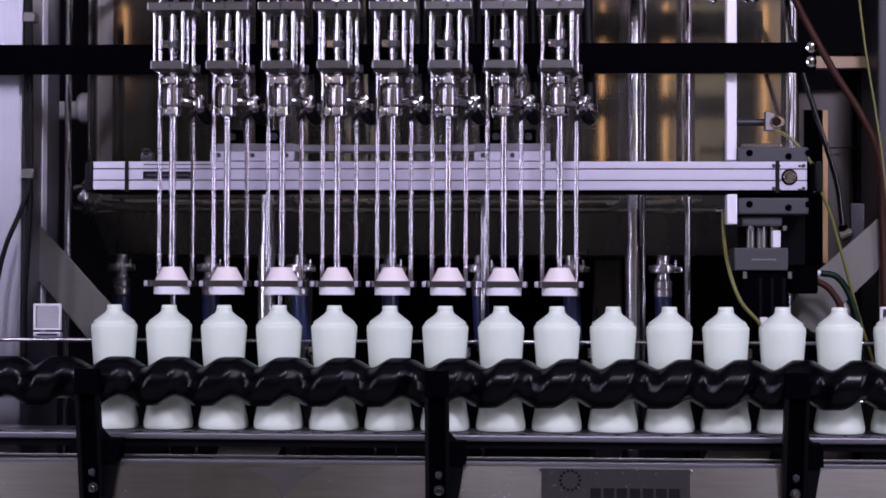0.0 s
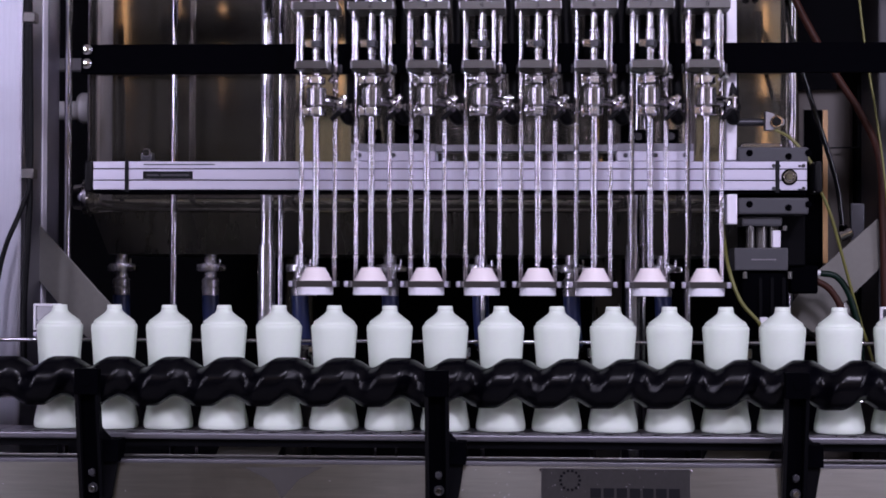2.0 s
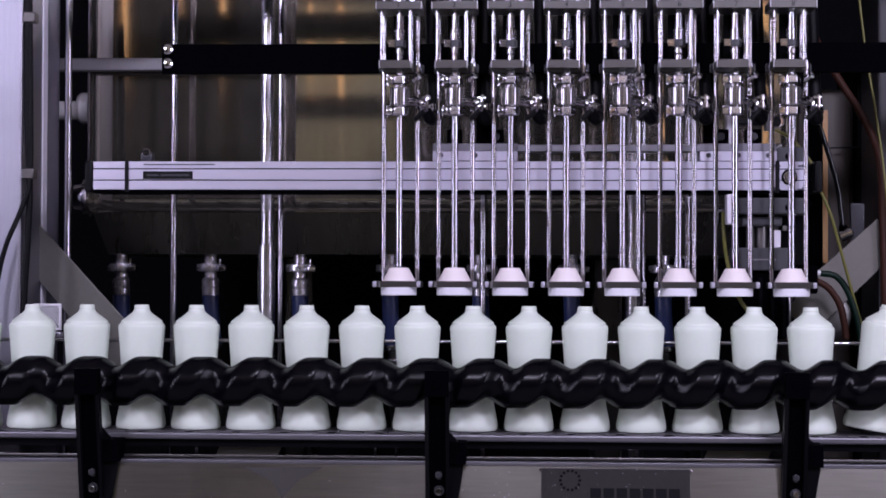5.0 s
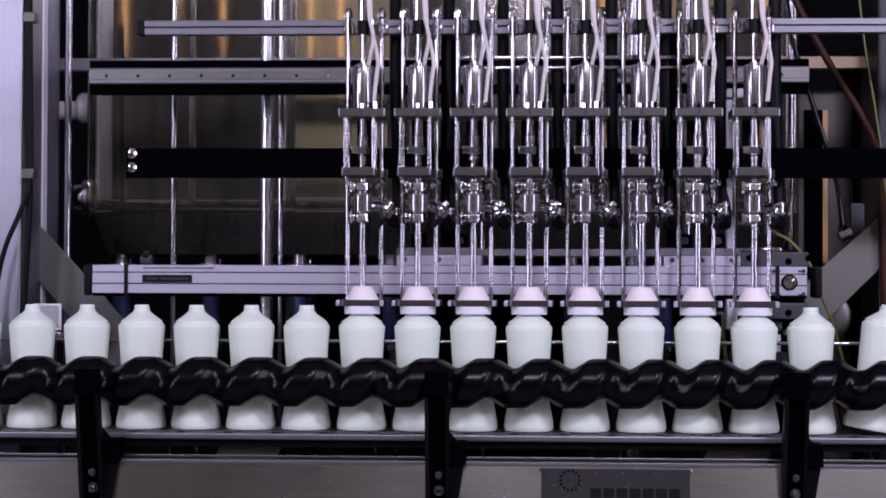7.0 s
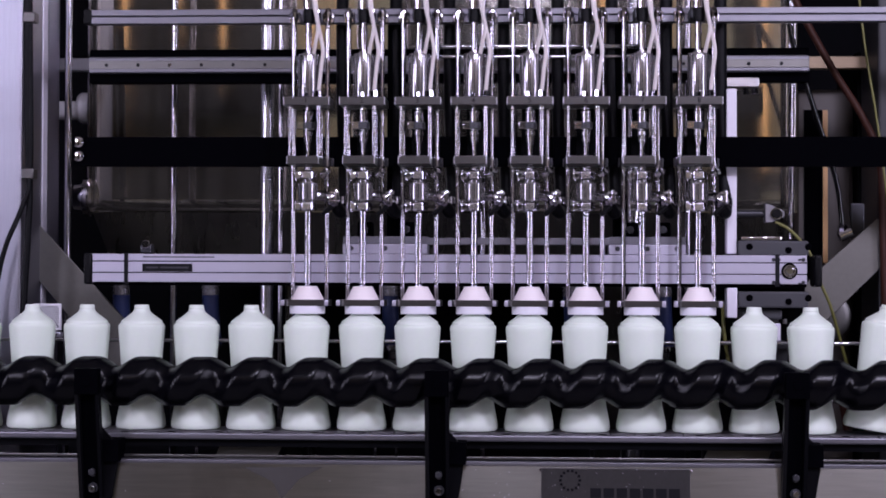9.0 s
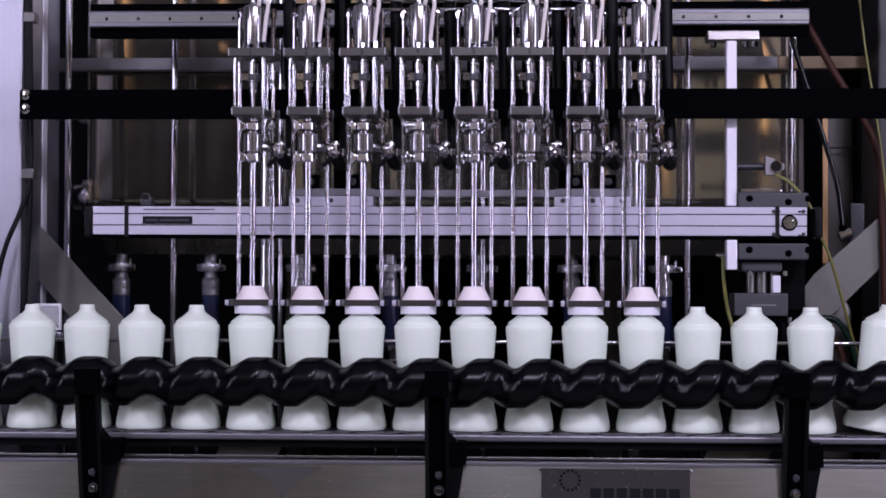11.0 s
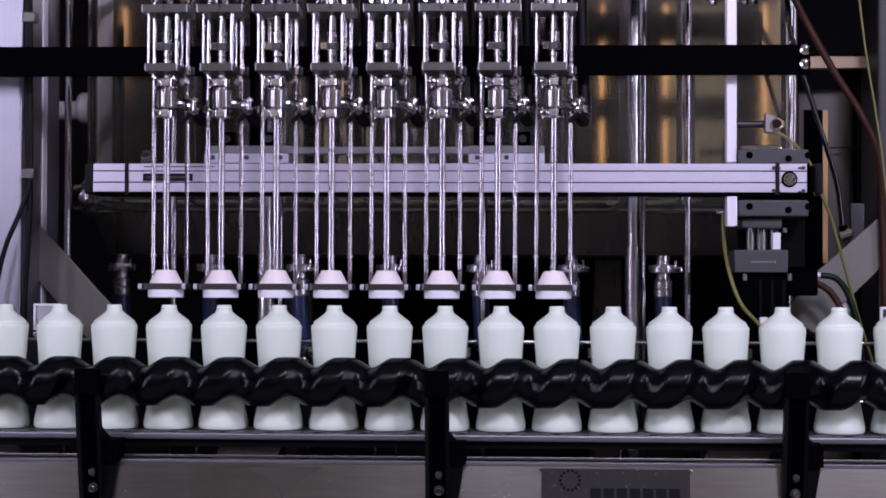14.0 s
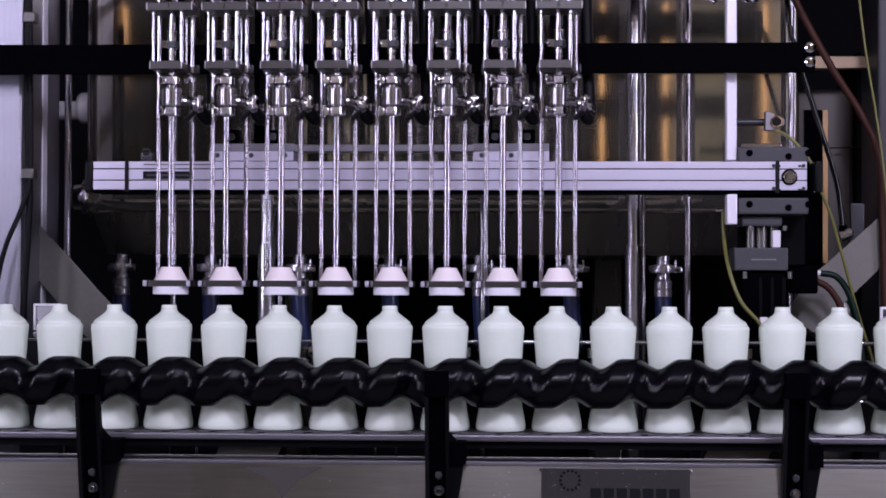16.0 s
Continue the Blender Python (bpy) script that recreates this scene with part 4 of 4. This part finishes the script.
part("tag", box(shape(), 0.5376, 0.5506, 0.093, 0.110, 1.2478, 1.2759, 0.001), PIPE, gantry, "pale sticker block")
part("gearbox", box(shape(), 0.4724, 0.5602, 0.075, 0.155, 1.2095, 1.2467, 0.002), GREYBOX, gantry, "dark grey gearbox")
for i in range(9):
    part("print_bar", box(shape(), 0.5005 + i * 0.0046, 0.5005 + i * 0.0046 + 0.0030, 0.0742, 0.0752, 1.2261, 1.2285), GREYBAR, gantry)
part("motor", box(shape(), 0.4832, 0.5628, 0.085, 0.155, 1.0967, 1.2095, 0.008, 3), BLACK, gantry, "black servo motor")
for px in (1332, 1352, 1372):
    part("motor_fin", box(shape(), -0.008 + (px - 784) / 1051, -0.008 + (px + 6 - 784) / 1051, 0.0825, 0.0855, 1.0987, 1.1974, 0.001), DARK, gantry)
for px in (1309, 1386):
    part("motor_screw", rod(shape(), (-0.0079 + (px - 784) / 1053, 0.082, 1.2076), (-0.0079 + (px - 784) / 1053, 0.082, 1.1964), 0.004, 10), HOPPER, gantry)
# sensors and cables on the gantry
part("sensor_arm", rod(shape(), (0.4829, 0.135, 1.4592), (0.5319, 0.135, 1.4592), 0.006, 12), DARKMETAL, gantry)
b = shape()
slab(b, [(0.5287, 1.4441), (0.5400, 1.4441), (0.5605, 1.4540), (0.5605, 1.4625), (0.5400, 1.4725), (0.5287, 1.4760)], 0.117, 0.140, 0.001)
part("sensor", b, GREYBAR, gantry, "grey wedge-shaped sensor housing")
part("sensor_ring", rod(shape(), (0.5469, 0.118, 1.4583), (0.5469, 0.1125, 1.4583), 0.0105, 20, chamfer=0.001), CHROME, gantry)
part("sensor_eye", rod(shape(), (0.5469, 0.116, 1.4583), (0.5469, 0.110, 1.4583), 0.0078, 16, chamfer=0.001), RUBBER, gantry)
part("sensor_cable", hose(shape(), ((0.5455, 0.122, 1.4451), (0.5718, 0.12, 1.4299), (0.6017, 0.115, 1.393), (0.6115, 0.11, 1.3588),
                                    (0.6371, 0.12, 1.3034), (0.6658, 0.15, 1.219), (0.6948, 0.18, 1.1329), (0.7224, 0.20, 1.0555)), 0.0026, 8), YELLOW, gantry, "olive yellow sensor cable")
part("switch", rod(shape(), (0.448, 0.12, 1.3107), (0.4649, 0.12, 1.3107), 0.004, 10), STEEL, gantry)
part("switch_cable", hose(shape(), ((0.4592, 0.12, 1.3107), (0.4602, 0.12, 1.2653), (0.465, 0.08, 1.2083), (0.483, 0.068, 1.1573), (0.5143, 0.068, 1.1195), (0.5235, 0.068, 1.0788)), 0.0032, 8), YELLOW, gantry, "bright yellow switch cable")
part("end_switch", box(shape(), -0.5178, -0.4986, 0.085, 0.11, 1.3899, 1.4052, 0.003), DARKMETAL, gantry)
part("end_switch_head", rod(shape(), (-0.507, 0.09, 1.4044), (-0.507, 0.078, 1.4044), 0.007, 14, chamfer=0.001), STEEL, gantry)
for x in (-0.3357, 0.3212):
    part("lift_sleeve", rod(shape(), (x, 0.30, 1.2548), (x, 0.30, 1.2548 - 0.28), 0.0161, 24, chamfer=0.001), SHAFT, gantry, "thick polished lift sleeve")
part("motor_hose", hose(shape(), ((0.6285, 0.17, 1.2056), (0.6551, 0.17, 1.2), (0.6759, 0.17, 1.1713), (0.6929, 0.17, 1.114), (0.6985, 0.17, 1.0567)), 0.0053, 10), GREENHOSE, gantry, "dark green motor hose")
part("ferrule", rod(shape(), (0.62, 0.17, 1.2066), (0.6371, 0.17, 1.2056), 0.0044, 12, chamfer=0.001), WHITE, gantry)
part("motor_hose", hose(shape(), ((0.6198, 0.175, 1.1941), (0.6446, 0.175, 1.1788), (0.6635, 0.175, 1.1473), (0.673, 0.175, 1.0946)), 0.0058, 10), BROWNHOSE, gantry, "dark brown motor hose")
part("hose_block", box(shape(), 0.5753, 0.6228, 0.158, 0.185, 1.171, 1.2189, 0.004), BLACK, gantry)


# ---- movement ----
def glide(table, t):
    """Smooth value between the rows of a table."""
    n = len(table)
    for i in range(n - 1):
        if t <= table[i + 1][0]:
            break
    (ta, va), (tb, vb) = table[i], table[i + 1]
    ma = (vb - table[i - 1][1]) / (tb - table[i - 1][0]) if i > 0 else (vb - va) / (tb - ta)
    mb = (table[i + 2][1] - va) / (table[i + 2][0] - ta) if i + 2 < n else (vb - va) / (tb - ta)
    if abs(vb - va) < 1e-9:
        return va
    if i > 0 and abs(va - table[i - 1][1]) < 1e-9:
        ma = 0
    if i + 2 < n and abs(table[i + 2][1] - vb) < 1e-9:
        mb = 0
    h = tb - ta
    s = (t - ta) / h
    return (2 * s ** 3 - 3 * s ** 2 + 1) * va + (s ** 3 - 2 * s ** 2 + s) * h * ma + (3 * s ** 2 - 2 * s ** 3) * vb + (s ** 3 - s ** 2) * h * mb


# place of the fourth nozzle along the conveyor
ALONG = [(0.0, -0.176), (0.5, -0.136), (1.0, -0.0773), (1.5, -0.0095), (2.0, 0.059), (2.5, 0.1219),
         (3.0, 0.1692), (3.3, 0.1864), (3.55, 0.1932), (3.75, 0.1946), (5.4, 0.1946), (5.65, 0.1919), (6.0, 0.180), (13.8, -0.171),
         (14.0, -0.1856), (14.2, -0.1879), (14.4, -0.1884), (15.6, -0.1884), (15.8, -0.1861), (16.0, -0.1778)]
# how far the gantry has sunk
SUNK = [(0.0, 0.0), (5.7, 0.0), (5.85, 0.006), (6.0, 0.0212), (6.25, 0.0535), (6.5, 0.1020), (6.75, 0.1430), (7.0, 0.1725), (7.25, 0.1835), (7.5, 0.1850), (8.0, 0.1800), (8.5, 0.1690), (9.0, 0.1540),
        (9.5, 0.1350), (10.5, 0.0935), (11.5, 0.0575), (12.0, 0.0430), (12.5, 0.0320), (13.0, 0.0280), (13.58, 0.0280), (13.8, 0.0150), (14.0, 0.0035), (14.15, 0.0003), (14.3, 0.0), (16.0, 0.0)]
# how far the neck guides have sunk
LOWERED = [(0.0, 0.0), (5.7, 0.0), (5.8, 0.0050), (5.9, 0.0130), (6.0, 0.0240), (6.1, 0.0300), (6.25, 0.0305), (13.55, 0.0305), (13.7, 0.0230), (13.85, 0.0130), (14.0, 0.0050), (14.15, 0.0), (16.0, 0.0)]


def lean(x):
    """Degrees by which a bottle leans until it has settled into its pocket."""
    d = (x - 0.655) / 0.067
    return 10.5 * math.sin(math.pi * d ** 0.6) if 0 < d < 1 else 0.0


def motions():
    steps = sorted({round(0.1 * i, 2) for i in range(0, 161)})
    keyed = [t for t in steps if t in (0.0, 0.1, 15.9, 16.0) or round(t * 10) % 2 == 0 or 5.6 <= t <= 7.2 or 13.4 <= t <= 14.4]
    for i, t in enumerate(nozzles):
        walk(t, [(s, pose(glide(ALONG, s) + (i - 3) * PITCH, 0, -glide(SUNK, s))) for s in keyed])
    for i, t in enumerate(guides):
        walk(t, [(s, pose(glide(ALONG, s) + (i - 3) * PITCH, 0, -glide(LOWERED, s))) for s in keyed])
    for i, t in enumerate(nozzles):
        a, z = 7.28 + 0.03 * ((i * 3) % 5), 13.68
        for stem in t.children:
            if stem.name.split(".")[0] == "valve_stem":
                walk(stem, [(0, pose(0, 0, 0)), (a, pose(0, 0, 0)), (a + 0.15, pose(0, 0, 0.0215)), (z, pose(0, 0, 0.0215)), (z + 0.15, pose(0, 0, 0)), (16, pose(0, 0, 0))])
    walk(carriage, [(s, pose(glide(ALONG, s), 0, -glide(SUNK, s))) for s in keyed])
    walk(gantry, [(s, pose(0, 0, -glide(SUNK, s))) for s in keyed])
    even = [0.0, 0.1, 0.2] + [0.4 * i for i in range(1, 40)] + [15.8, 15.9, 16.0]
    walk(screw, [(s, pose(*SCREW_AT, -360 * SPEED * s / PITCH)) for s in even])
    walk(chain, [(s, pose(-SPEED * s, 0, 0.95)) for s in (0.0, 0.1, 4.0, 8.0, 12.0, 15.9, 16.0)])
    for i, bo in bottles:
        rows = []
        for s in even:
            x = i * PITCH - SPEED * s
            rows.append((s, pose(x, 0, 0.95 + 0.037 * math.sin(radians(lean(x))), 0, lean(x), 0)))
        walk(bo, rows)


motions()
